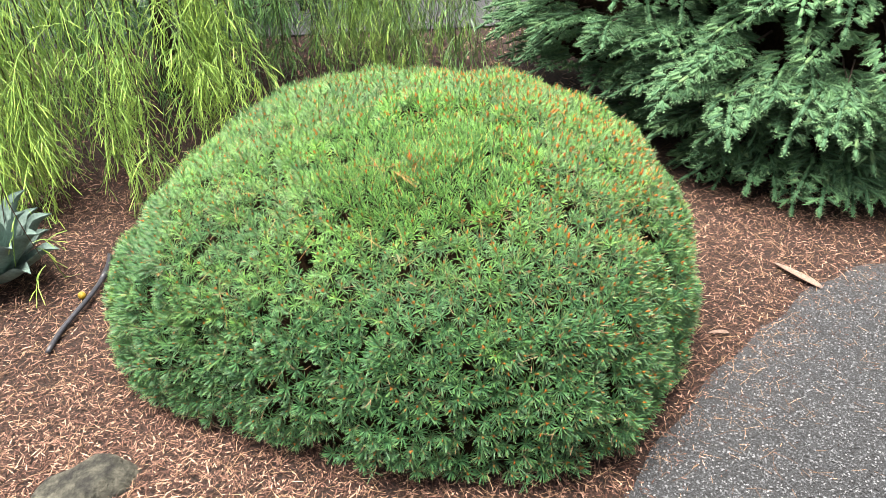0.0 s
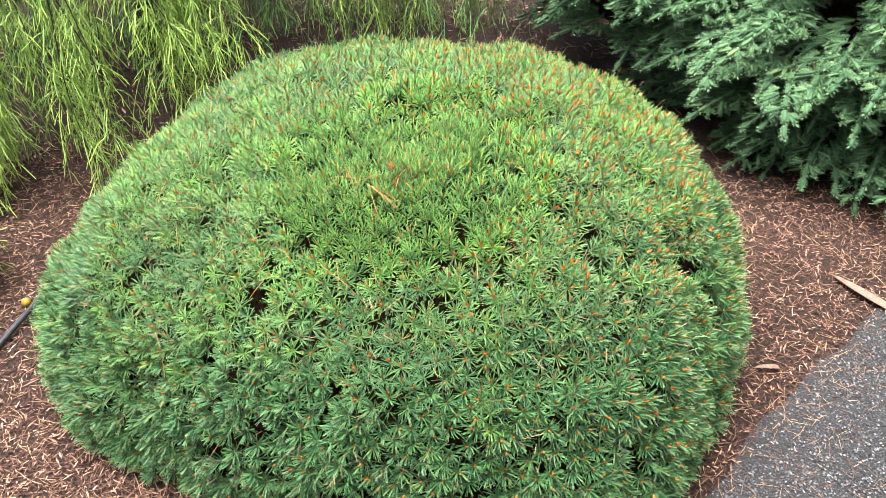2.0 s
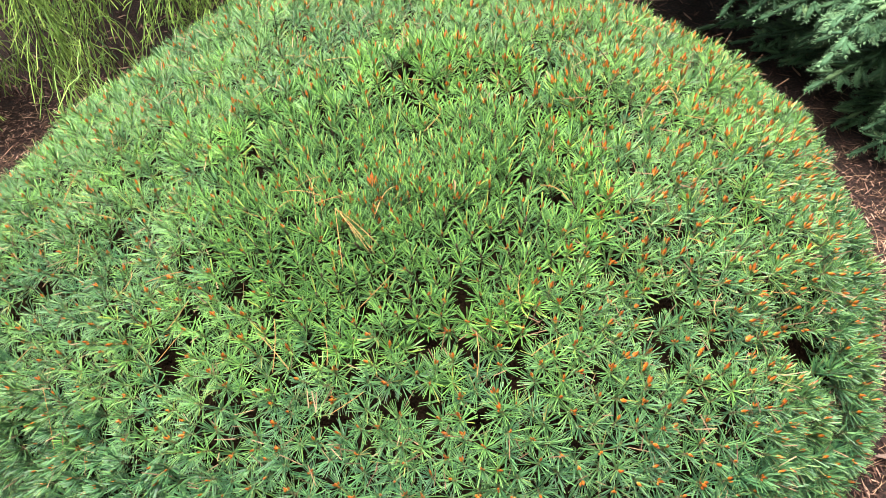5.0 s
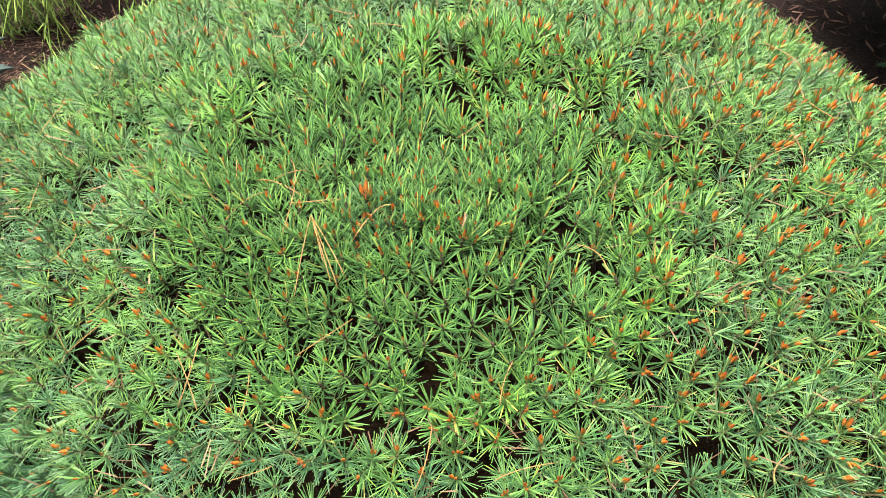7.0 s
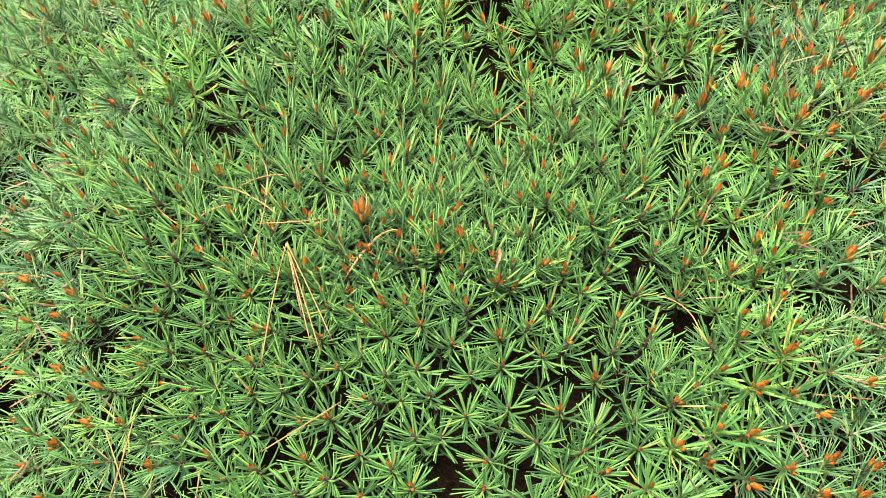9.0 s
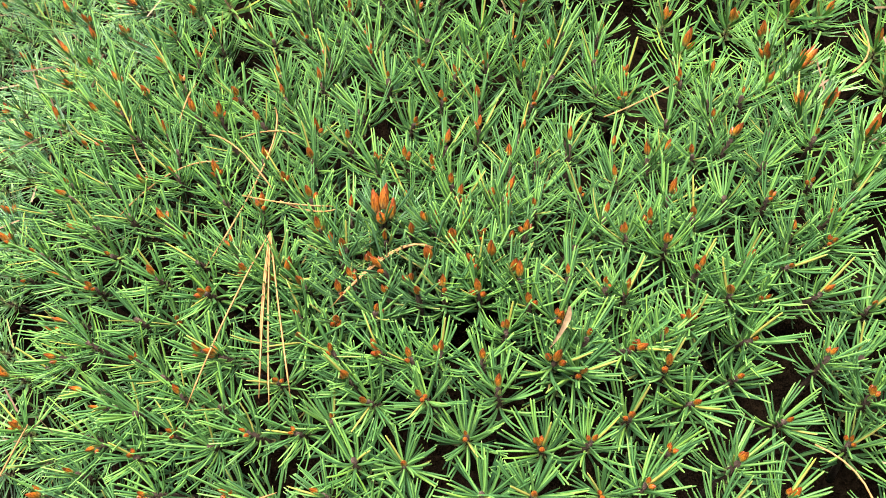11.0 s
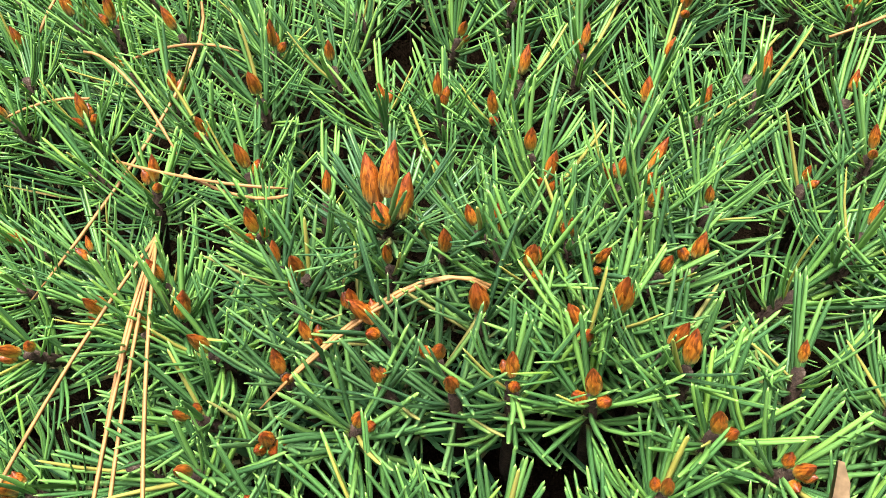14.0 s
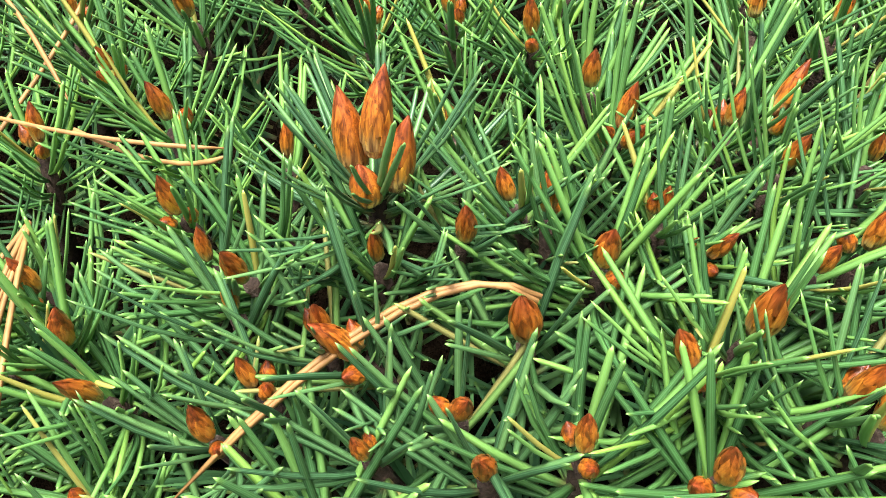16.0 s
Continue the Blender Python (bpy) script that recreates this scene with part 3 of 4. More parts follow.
# the shoot with three large upright buds, proud of the rest
lead_m = Matrix(poses(big_bud[None], np.array([[-0.10, 0.22, 1.0]]), np.array([1.571]), np.array([1.0]))[0])
leader = child("shoot", stem_mesh, pine, lead_m, "tall shoot with three large orange buds")
t = tuft(64, r_near, 0.0270, 0.00140, (94, 72, 34), -0.016, 0.36, segs=4, sides=4)
child("needles", mesh_from("needles", *t[:2], NEEDLE, along=t[2], across=t[3], tone=np.full(len(t[0]), 0.35)), leader)
for lean, ang, long, wide, up in ((0.02, 1.9, 0.0165, 0.0054, 0.004), (0.055, 3.3, 0.0165, 0.0058, -0.001), (0.13, -0.1, 0.0150, 0.0054, -0.001), (0.10, -1.4, 0.0090, 0.0056, -0.004), (0.12, 1.3, 0.0090, 0.0052, -0.004)):
    b = bud_piece(long, wide, lean, (0.0043 * math.cos(ang) * (lean > 0.05), 0.0034 * math.sin(ang) * (lean > 0.05), up), ang, int(ang * 10) + 60, 34)
    child("bud", mesh_from("bud", b[0], b[1], BUD, along=b[2], scale=b[3]), leader)

# all other shoots, joined: the side seen and the far side
rest = order[300:]
facing = normal[rest] @ np.array([0.0, -0.75, 0.66]) > -0.25
around = np.linalg.norm(place[rest] - np.array([0.0, -0.10, 0.70]), axis=1) < 0.33
wide = crowd[rest] > 0.0236
crest, upper, front, back = rest[facing & around], rest[facing & ~around & ~wide], rest[facing & ~around & wide], rest[~facing]
r_far = np.random.default_rng(11)
crest_tufts = [tuft(50, r_far, 0.0240, 0.00168, (82, 60, 26), -0.022, 0.36, segs=2, kind="roof") for _ in range(20)]
upper_tufts = [tuft(50, r_far, 0.0262, 0.00175, (78, 56, 22), -0.022, 0.0, segs=1, kind="roof") for _ in range(20)]
front_tufts = [tuft(54, r_far, 0.0255, 0.00180, (78, 54, 16), -0.022, 0.28, segs=2, kind="roof") for _ in range(20)]
deep_tufts = [tuft(14, r_far, 0.025, 0.0018, (84, 58, 24), segs=1, kind="roof") for _ in range(8)]
thin_tufts = [tuft(14, r_far, 0.033, 0.0042, segs=1, kind="roof") for _ in range(6)]
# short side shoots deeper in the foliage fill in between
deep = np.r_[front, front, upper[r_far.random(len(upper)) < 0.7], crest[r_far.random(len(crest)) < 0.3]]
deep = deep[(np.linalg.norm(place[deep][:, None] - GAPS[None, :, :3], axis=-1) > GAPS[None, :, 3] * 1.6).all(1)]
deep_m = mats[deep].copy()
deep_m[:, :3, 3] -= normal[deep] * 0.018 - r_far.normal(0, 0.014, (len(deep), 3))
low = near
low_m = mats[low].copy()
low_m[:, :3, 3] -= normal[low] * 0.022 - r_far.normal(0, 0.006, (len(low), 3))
drift = np.array([noise.noise(Vector(q * 4.0)) for q in place])
# tone falls in creases, low down and in front: shade painted into needles
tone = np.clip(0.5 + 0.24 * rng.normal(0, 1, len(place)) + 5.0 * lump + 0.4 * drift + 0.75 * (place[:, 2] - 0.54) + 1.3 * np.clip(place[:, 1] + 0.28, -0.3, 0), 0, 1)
low_tufts = [tuft(20, r_far, 0.024, 0.0013, (66, 48, 28), segs=2, kind="roof") for _ in range(8)]
# crest tones raised, front and deep ones lowered: light and shade as colour
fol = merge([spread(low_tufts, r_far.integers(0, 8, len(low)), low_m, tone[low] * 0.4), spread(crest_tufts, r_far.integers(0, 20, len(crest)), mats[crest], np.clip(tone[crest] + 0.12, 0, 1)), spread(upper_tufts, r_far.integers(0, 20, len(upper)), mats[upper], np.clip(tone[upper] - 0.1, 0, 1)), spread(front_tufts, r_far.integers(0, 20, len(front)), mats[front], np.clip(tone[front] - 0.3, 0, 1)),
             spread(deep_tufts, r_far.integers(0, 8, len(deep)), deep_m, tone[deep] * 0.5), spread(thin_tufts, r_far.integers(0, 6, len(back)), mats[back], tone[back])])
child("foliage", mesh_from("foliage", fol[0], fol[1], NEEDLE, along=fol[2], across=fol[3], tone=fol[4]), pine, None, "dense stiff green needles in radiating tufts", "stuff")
likely = np.where(facing, 0.58 + 0.28 * np.clip(place[rest, 0] * 1.3 + 0.65, 0, 1), 0.1)
has = rest[r_far.random(len(rest)) < likely]
bud_m = mats[has].copy()
bud_m[:, :3, :3] *= (r_far.uniform(0.78, 1.22, len(has)) * np.clip(0.95 + 0.3 * place[has, 0] + 0.3 * (place[has, 2] - 0.5), 0.65, 1.15))[:, None, None]
buds = spread([bud_cluster(i, i % 4) for i in range(8)], r_far.integers(0, 8, len(has)), bud_m)
child("buds", mesh_from("buds", buds[0], buds[1], BUD, along=buds[2], scale=buds[3]), pine, None, "small pointed orange-brown buds", "stuff")
brown_at = place[rest][r_far.integers(0, len(rest), 4500)] + r_far.normal(0, 0.012, (4500, 3))
far_off = (np.linalg.norm(brown_at[:, None] - GAPS[None, :, :3], axis=-1) > GAPS[None, :, 3] * 1.5).all(1)
brown = blades(brown_at[far_off], unit(r_far.normal(0, 1, (far_off.sum(), 3)) + unit(brown_at[far_off] - [CX, CY, 0.1]) * 0.6), r_far.normal(0, 0.15, (far_off.sum(), 3)), r_far.uniform(0.015, 0.035, far_off.sum()), 0.0016, 2, 2, roll=r_far.uniform(0, 3.1, far_off.sum()))
child("dead_foliage", mesh_from("dead_foliage", brown[0], brown[1], LITTER, along=brown[2]), pine, None, "brown dead needles among the green", "stuff")
thin_stem = tube([(0, 0, -0.045), (0, 0, -0.010)], [0.0014, 0.0008], 3)
seen = rest[facing]
stems = spread([thin_stem], np.zeros(len(seen), int), mats[seen])
child("stems", mesh_from("stems", stems[0], stems[1], TWIG), pine, None, "brown shoot stems", "stuff")

# within: a near-black shell with shade put into its colour, then the limbs
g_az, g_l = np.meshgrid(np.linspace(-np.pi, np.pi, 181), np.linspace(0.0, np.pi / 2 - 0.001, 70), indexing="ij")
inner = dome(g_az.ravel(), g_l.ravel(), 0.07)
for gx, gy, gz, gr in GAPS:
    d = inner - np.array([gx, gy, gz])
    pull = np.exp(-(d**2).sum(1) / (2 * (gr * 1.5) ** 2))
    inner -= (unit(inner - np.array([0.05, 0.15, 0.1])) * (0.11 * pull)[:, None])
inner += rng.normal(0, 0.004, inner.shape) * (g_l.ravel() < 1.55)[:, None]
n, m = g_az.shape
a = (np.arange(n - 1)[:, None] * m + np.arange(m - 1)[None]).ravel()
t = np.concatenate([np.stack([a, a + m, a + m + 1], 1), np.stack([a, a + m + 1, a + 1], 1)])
child("inner_thicket", mesh_from("inner_thicket", inner, t, INNER_SHADE), pine, None, "near-black shell for inner twigs and dead needles, shade in its colour")
trunk_foot = np.array([0.02, 0.12, -0.02])
tr = tube([trunk_foot, trunk_foot + [0.01, 0.0, 0.12], trunk_foot + [0.0, 0.02, 0.3], trunk_foot + [0.02, 0.0, 0.5]], [0.045, 0.04, 0.03, 0.015], 9)
child("trunk", mesh_from("trunk", tr[0], tr[1], BARK), pine)
limb_rng = np.random.default_rng(21)
for i in range(26):
    az = limb_rng.uniform(-np.pi, np.pi)
    end = dome(np.array([az]), np.array([limb_rng.uniform(0.05, 1.2)]), 0.07)[0]
    mid = (trunk_foot + [0, 0, 0.12 + 0.2 * limb_rng.random()] + end) / 2 + limb_rng.normal(0, 0.03, 3)
    b = tube([trunk_foot + [0, 0, 0.1 + 0.2 * limb_rng.random()], mid, end], [0.016, 0.011, 0.004], 6)
    child("limb", mesh_from("limb", b[0], b[1], BARK), pine)


# ---- dry needles caught on the pine ----
def arc(points, count=9):
    """A smooth line of count points through three or four places."""
    p = np.asarray(points, float)
    u = np.linspace(0, 1, len(p))
    c = np.polyfit(u, p, len(p) - 1)
    s = np.linspace(0, 1, count)[:, None]
    return sum(c[i] * s ** (len(p) - 1 - i) for i in range(len(p)))


def over_pine(x, y, up=0.008):
    az, lift = on_dome(np.array([x]), np.array([y]))
    return dome(az, lift)[0] + [0, 0, up]


def straw(points, wide=0.0011):
    return tube(arc(points), np.r_[np.full(8, wide / 2), wide / 6], 4)


BUNCH = "bunch of long dry tan needles hanging on the pine"
BUNCH_ENDS = ((-0.043, -0.284, 0.006), (-0.050, -0.294, 0.006), (-0.058, -0.292, 0.008), (-0.076, -0.268, 0.006), (-0.095, -0.312, 0.006))
bunch_top = over_pine(-0.113, -0.210, 0.006)
bunch = empty("dry_needle_bunch", bunch_top, BUNCH, "dry needles")
for ex, ey, up in BUNCH_ENDS:
    end = over_pine(ex, ey, up) - bunch_top
    p = straw([[0, 0, 0], end / 2 + [0, 0, 0.005], end], 0.0011)
    child("needle", mesh_from("needle", p[0], p[1], STRAW), bunch)
LOOSE = "long dry tan needle caught on the green pine"
loose = [((-0.146, -0.196), (-0.113, -0.190), (-0.090, -0.179)), ((-0.120, -0.191), (-0.100, -0.187), (-0.084, -0.183)),
         ((0.016, -0.036), (0.030, -0.018), (0.046, 0.004)), ((-0.178, -0.160), (-0.160, -0.150), (-0.140, -0.145)), ((-0.168, -0.134), (-0.150, -0.168), (-0.140, -0.242)), ((0.19, -0.184), (0.215, -0.19), (0.23, -0.212)), ((-0.276, -0.166), (-0.25, -0.19), (-0.213, -0.207)), ((-0.18, -0.18), (-0.205, -0.20), (-0.22, -0.24)), ((-0.20, -0.165), (-0.17, -0.17), (-0.13, -0.185))]
for i in range(56):
    x, y = rng.uniform(-0.65, 0.55), rng.uniform(-0.52, 0.30)
    if math.hypot(x + 0.045, y + 0.18) < 0.16:
        continue
    ang, long = rng.uniform(0, 6.28), rng.uniform(0.035, 0.075)
    loose.append(((x, y), (x + long / 2 * math.cos(ang) + rng.normal(0, 0.006), y + long / 2 * math.sin(ang)), (x + long * math.cos(ang), y + long * math.sin(ang))))
for shift in (0.0, 0.0011):  # the pair that lies across the crest
    line = [(-0.022, -0.178 - shift, 0.7305), (-0.039 - shift, -0.1930, 0.7305), (-0.0545, -0.231 - shift, 0.7145)]
    thing("dry_needle", straw(line, 0.0012), STRAW, "long dry reddish-tan needle lying across the pine's crest", "dry needle", "dry needles on the pine")
for line in loose:
    up = 0.003
    thing("dry_needle", straw([over_pine(*q, up + rng.uniform(-0.002, 0.005)) for q in line], 0.0012), STRAW, LOOSE, "dry needle", "dry needles on the pine")
f0, f1 = over_pine(0.062, -0.184, 0.014), over_pine(0.063, -0.206, 0.010)
flake_line = arc([f0, (f0 + f1) / 2 + [0.002, 0, 0.003], f1], 7)
w = np.array([0.0010, 0.0022, 0.0025, 0.0022, 0.0016, 0.0012, 0.0005])
fl = np.concatenate([flake_line + np.outer(w, [0.7, 0.1, 0.1]), flake_line - np.outer(w, [0.7, 0.1, 0.1]), flake_line + [0, 0, 0.0006] + np.outer(w, [0.5, 0.1, 0.1]), flake_line + [0, 0, 0.0006] - np.outer(w, [0.5, 0.1, 0.1])])
ft = []
for i in range(6):
    for p, q in ((0, 7), (14, 21), (0, 14), (7, 21)):
        ft += [(p + i, q + i, q + i + 1), (p + i, q + i + 1, p + i + 1)]
thing("bark_flake", (fl, np.array(ft)), RESIN, "pale papery bark flake lodged in the pine needles", "flake")


# ---- spruces ----
def spruce_shoot(a, b, per_cm, r, long=0.0165):
    """Needles of one shoot from a to b: combed to both sides, with a ridge on top."""
    a, b = np.asarray(a, float), np.asarray(b, float)
    way = unit(b - a)
    k = max(5, int(np.linalg.norm(b - a) * 100 * per_cm))
    s = (np.arange(k) + 0.5) / k
    side = unit(np.cross(way, [0, 0, 1.0]))
    over = np.cross(side, way)
    ang = np.radians(r.choice([0, 180, 25, 155, 50, 130, 75, 105, 90, 200, 340], k) + r.normal(0, 12, k))
    out = side[None] * np.cos(ang)[:, None] + over[None] * np.sin(ang)[:, None]
    d = unit(out + way * (0.5 + 1.0 * s**5)[:, None])
    base = a + np.outer(s, b - a)
    L = long * r.uniform(0.85, 1.12, k) * (1 - 0.25 * s**4)
    w = unit(np.cross(d, over + r.normal(0, 0.3, (k, 3))))
    v = np.stack([base - w * 0.0010, base + w * 0.0010, base + d * L[:, None]], 1).reshape(-1, 3)
    needles = v, np.arange(3 * k).reshape(-1, 3), np.tile([0.0, 0.0, 1.0], k)
    ring = side[None] * np.cos([[0.5], [2.6], [4.7]]) + over[None] * np.sin([[0.5], [2.6], [4.7]])
    core = np.concatenate([a + ring * long * 0.34, a + (b - a) * 0.6 + ring * long * 0.46, (b + way * long * 0.35)[None]])
    core_t = np.array([(0, 1, 4), (0, 4, 3), (1, 2, 5), (1, 5, 4), (2, 0, 3), (2, 3, 5), (3, 4, 6), (4, 5, 6), (5, 3, 6)])
    return merge([needles, (core, core_t, np.zeros(7))])


def spray(r, long=0.36, per_cm=8.0):
    """A flat branch end along +x: a spine that arches over, with stubby brush-like shoots spread like fingers."""
    out, wood = [], []
    spine = arc([(0, 0, 0), (0.5 * long, r.normal(0, 0.015), 0.014), (long, r.normal(0, 0.02), -0.025)], 9)
    wood.append(tube(spine[::2], np.linspace(0.004, 0.0012, 5), 3))
    for i in range(4, 8):
        out.append(spruce_shoot(spine[i], spine[i + 1], per_cm, r))
    out.append(spruce_shoot(spine[-1], spine[-1] + (spine[-1] - spine[-2]) * 0.9, per_cm, r))
    for i in range(2, 8):
        for sgn in (-1, 1):
            ln = np.interp(i, [2, 4, 7], [0.125, 0.125, 0.06]) * r.uniform(0.85, 1.15)
            d = unit(np.array([0.8, sgn * r.uniform(0.6, 0.9), r.uniform(-0.15, 0.10)]))
            a = spine[i] + (spine[i - 1] - spine[i]) * r.uniform(0, 0.6)
            b = a + d * ln + [0, 0, -0.010]
            out.append(spruce_shoot(a + (b - a) * 0.3, b, per_cm, r))
            for f, s2 in ((0.35, -sgn), (0.6, sgn))[: 1 + int(ln > 0.09)]:
                q = a + (b - a) * f
                dd = unit(d + np.array([0, 0, r.uniform(-0.25, 0.05)]) + s2 * r.uniform(0.6, 0.85) * unit(np.cross(d, [0, 0, 1.0])))
                out.append(spruce_shoot(q, q + dd * ln * r.uniform(0.42, 0.58), per_cm, r))
    return merge(out), merge(wood)


r_sp = np.random.default_rng(5)
SPRAYS = []  # eight full ones, three thin ones for the upper tiers, two sparse ones for the far side
for i in range(13):
    needles_p, wood_p = spray(r_sp, per_cm=9.5 if i < 8 else 4.0 if i < 11 else 1.6)
    SPRAYS.append((mesh_from("needles", needles_p[0], needles_p[1], SPRUCE, along=needles_p[2]), mesh_from("branch", wood_p[0], wood_p[1], BARK)))


def spruce(at, tiers, label, r, arc_from, arc_to):
    """A low layered spruce: a trunk and branch ends in tiers (height, radius, count) that face the bearings given."""
    ob = empty("spruce", at, label, "conifer", "blue-green spruces")
    top = tiers[-1][0] + 0.35
    tr = tube([(0, 0, -0.03), (0.02, 0.01, top * 0.4), (0, -0.02, top * 0.8), (0, 0, top)], [0.06, 0.05, 0.03, 0.008], 10)
    child("trunk", mesh_from("trunk", tr[0], tr[1], BARK), ob)
    # closed dark core in place of inner twigs, its shade painted in
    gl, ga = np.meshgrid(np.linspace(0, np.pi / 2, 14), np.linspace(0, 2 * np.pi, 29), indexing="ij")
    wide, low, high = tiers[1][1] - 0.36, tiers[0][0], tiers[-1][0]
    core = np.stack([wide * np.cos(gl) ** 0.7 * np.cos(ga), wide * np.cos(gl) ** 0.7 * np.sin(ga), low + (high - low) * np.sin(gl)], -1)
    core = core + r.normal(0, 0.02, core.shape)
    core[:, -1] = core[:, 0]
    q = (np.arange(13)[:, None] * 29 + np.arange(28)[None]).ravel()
    child("inner_thicket", mesh_from("inner_thicket", core.reshape(-1, 3), np.concatenate([np.stack([q, q + 1, q + 30], 1), np.stack([q, q + 30, q + 29], 1)]), INNER_SHADE), ob, None, "near-black core that stands in for shade among inner twigs")
    for tier, (z, rad, count) in enumerate(tiers):
        groups = max(2, int(count * 0.52))
        for g in range(groups):  # shelves of three or four fans at one height
            mid = arc_from + (arc_to - arc_from) * (g + r.uniform(0.25, 0.75) + 0.5 * (tier % 2) - 0.25) / groups
            shelf_z, shelf_r, dip = z + r.normal(0, 0.035) * (tier > 0), rad * r.uniform(0.90, 1.06), r.uniform(-0.15, 0.18 if tier else 0.06)
            for layer in range(4 if g % 2 else 3):
                az = mid + (layer - 1.5) * 0.17 / rad + r.normal(0, 0.03)
                out_r = shelf_r - 0.42 - (0.16 if layer == 3 else 0.05 * abs(layer - 1)) * r.uniform(0.7, 1.3)
                zz = shelf_z + r.normal(0, 0.010) + (0.045 if layer == 3 else 0.0)
                m = Matrix.Translation((out_r * math.cos(az), out_r * math.sin(az), zz)) @ Matrix.Rotation(az + (layer - 1.5) * 0.16 + r.normal(0, 0.10), 4, "Z") @ Matrix.Rotation(dip + r.normal(0, 0.06), 4, "Y") @ Matrix.Rotation(r.normal(0, 0.12), 4, "X") @ Matrix.Scale(r.uniform(1.1, 1.4), 4)
                needles_me, wood_me = SPRAYS[r.integers(8) if z < 0.85 and at[0] + out_r * math.cos(az) < 2.1 else 8 + r.integers(3)]
                branch = child("branch", wood_me, ob, m)
                child("needles", needles_me, branch)
                if layer == 1 and out_r > 0.15:
                    foot = np.array([0, 0, zz + 0.03])
                    tip = np.array(m.translation)
                    b = tube([foot, (foot + tip) / 2 + [0, 0, 0.03], tip], [0.014, 0.01, 0.005], 5)
                    child("limb", mesh_from("limb", b[0], b[1], BARK), ob)
    # the far side and the top, more openly branched
    r_back = np.random.default_rng(len(tiers))
    rings = [(z, rad, arc_to, arc_from + 2 * math.pi) for z, rad, _ in tiers[::2]] + [(tiers[-1][0] + dz, rad, -math.pi, math.pi) for dz, rad in ((0.04, 0.52), (0.16, 0.44))]
    for z, rad, a0, a1 in rings:
        steps = max(4, int((a1 - a0) * rad / 0.30))
        for g in range(steps):
            az = a0 + (a1 - a0) * (g + r_back.uniform(0.2, 0.8)) / steps
            out_r = max(0.02, rad * r_back.uniform(0.9, 1.05) - 0.42)
            m = Matrix.Translation((out_r * math.cos(az), out_r * math.sin(az), z + r_back.normal(0, 0.03))) @ Matrix.Rotation(az + r_back.normal(0, 0.1), 4, "Z") @ Matrix.Rotation(r_back.uniform(-0.25, 0.15), 4, "Y") @ Matrix.Scale(r_back.uniform(1.2, 1.5), 4)
            needles_me, wood_me = SPRAYS[11 + g % 2]
            child("needles", needles_me, child("branch", wood_me, ob, m))
    return ob


spruce((2.15, 1.35, 0), [(0.10, 1.04, 16), (0.21, 0.98, 15), (0.33, 1.01, 16), (0.46, 1.15, 20), (0.60, 1.12, 19), (0.76, 0.98, 17), (0.92, 0.89, 16), (1.10, 0.78, 11), (1.30, 0.64, 8)], "low blue-green spruce with layered drooping branches on the mulch", np.random.default_rng(31), -3.35, -0.75)
spruce((1.50, 1.95, 0), [(0.32, 0.84, 11), (0.46, 0.95, 13), (0.60, 0.97, 13), (0.75, 0.93, 12), (0.92, 0.84, 10), (1.12, 0.70, 8), (1.34, 0.54, 6)], "blue-green spruce with raised layered branches, dark beneath", np.random.default_rng(32), -3.9, -0.4)


# ---- weeping thread-leaved tree ----
def strand(top, drop, r, threads, wander=0.12, full=True):
    """A hanging branch: a thin stem that falls from top, with green threads that arch out of it, hang and fork."""
    n = 9
    s = np.linspace(0, 1, n)
    drift = r.normal(0, wander, 2)
    pts = np.stack([drift[0] * s + 0.03 * np.sin(6 * s + r.uniform(0, 6)), drift[1] * s + 0.02 * np.sin(3 * s + r.uniform(0, 6)), -drop * s], -1) + top
    stem = tube(pts, np.linspace(0.0030, 0.0012, n), 4)
    f = r.uniform(0.02, 1.0, threads) ** 0.6
    a = np.stack([np.interp(f, s, pts[:, c]) for c in range(3)], -1)
    ang, long = r.uniform(0, 6.283, threads), r.uniform(0.09, 0.26, threads)
    o = np.stack([np.cos(ang), np.sin(ang), np.zeros(threads)], -1)
    way = o * r.uniform(0.5, 1.0, threads)[:, None] + np.array([0, 0, 1.0]) * r.uniform(-0.35, 0.35, (threads, 1))
    fall = np.array([0, 0, -0.95]) - o * r.uniform(0.1, 0.5, (threads, 1)) + r.normal(0, 0.12, a.shape)
    sides = 3 if full else 2
    twigs = [blades(a, way, fall, long, 0.0040, 6, sides, 1.0, 0.9, roll=r.uniform(0, 3, threads))]
    for g in (0.28, 0.48, 0.66, 0.84):  # curved forks to alternate sides
        g = g + r.uniform(-0.08, 0.08, (threads, 1))
        q = a + way * long[:, None] * g + fall * long[:, None] * g**2
        along = unit(way + 2 * g * fall)
        d = unit(along * 0.8 + unit(np.cross(along, r.normal(0, 1, along.shape))) * r.uniform(0.5, 1.0, (threads, 1)))
        twigs.append(blades(q, d, np.array([0, 0, -0.5]) + r.normal(0, 0.15, q.shape), r.uniform(0.02, 0.085, threads), 0.0037, 3, sides, 1.0, 0.9, roll=r.uniform(0, 3, threads)))
    return stem, merge(twigs)


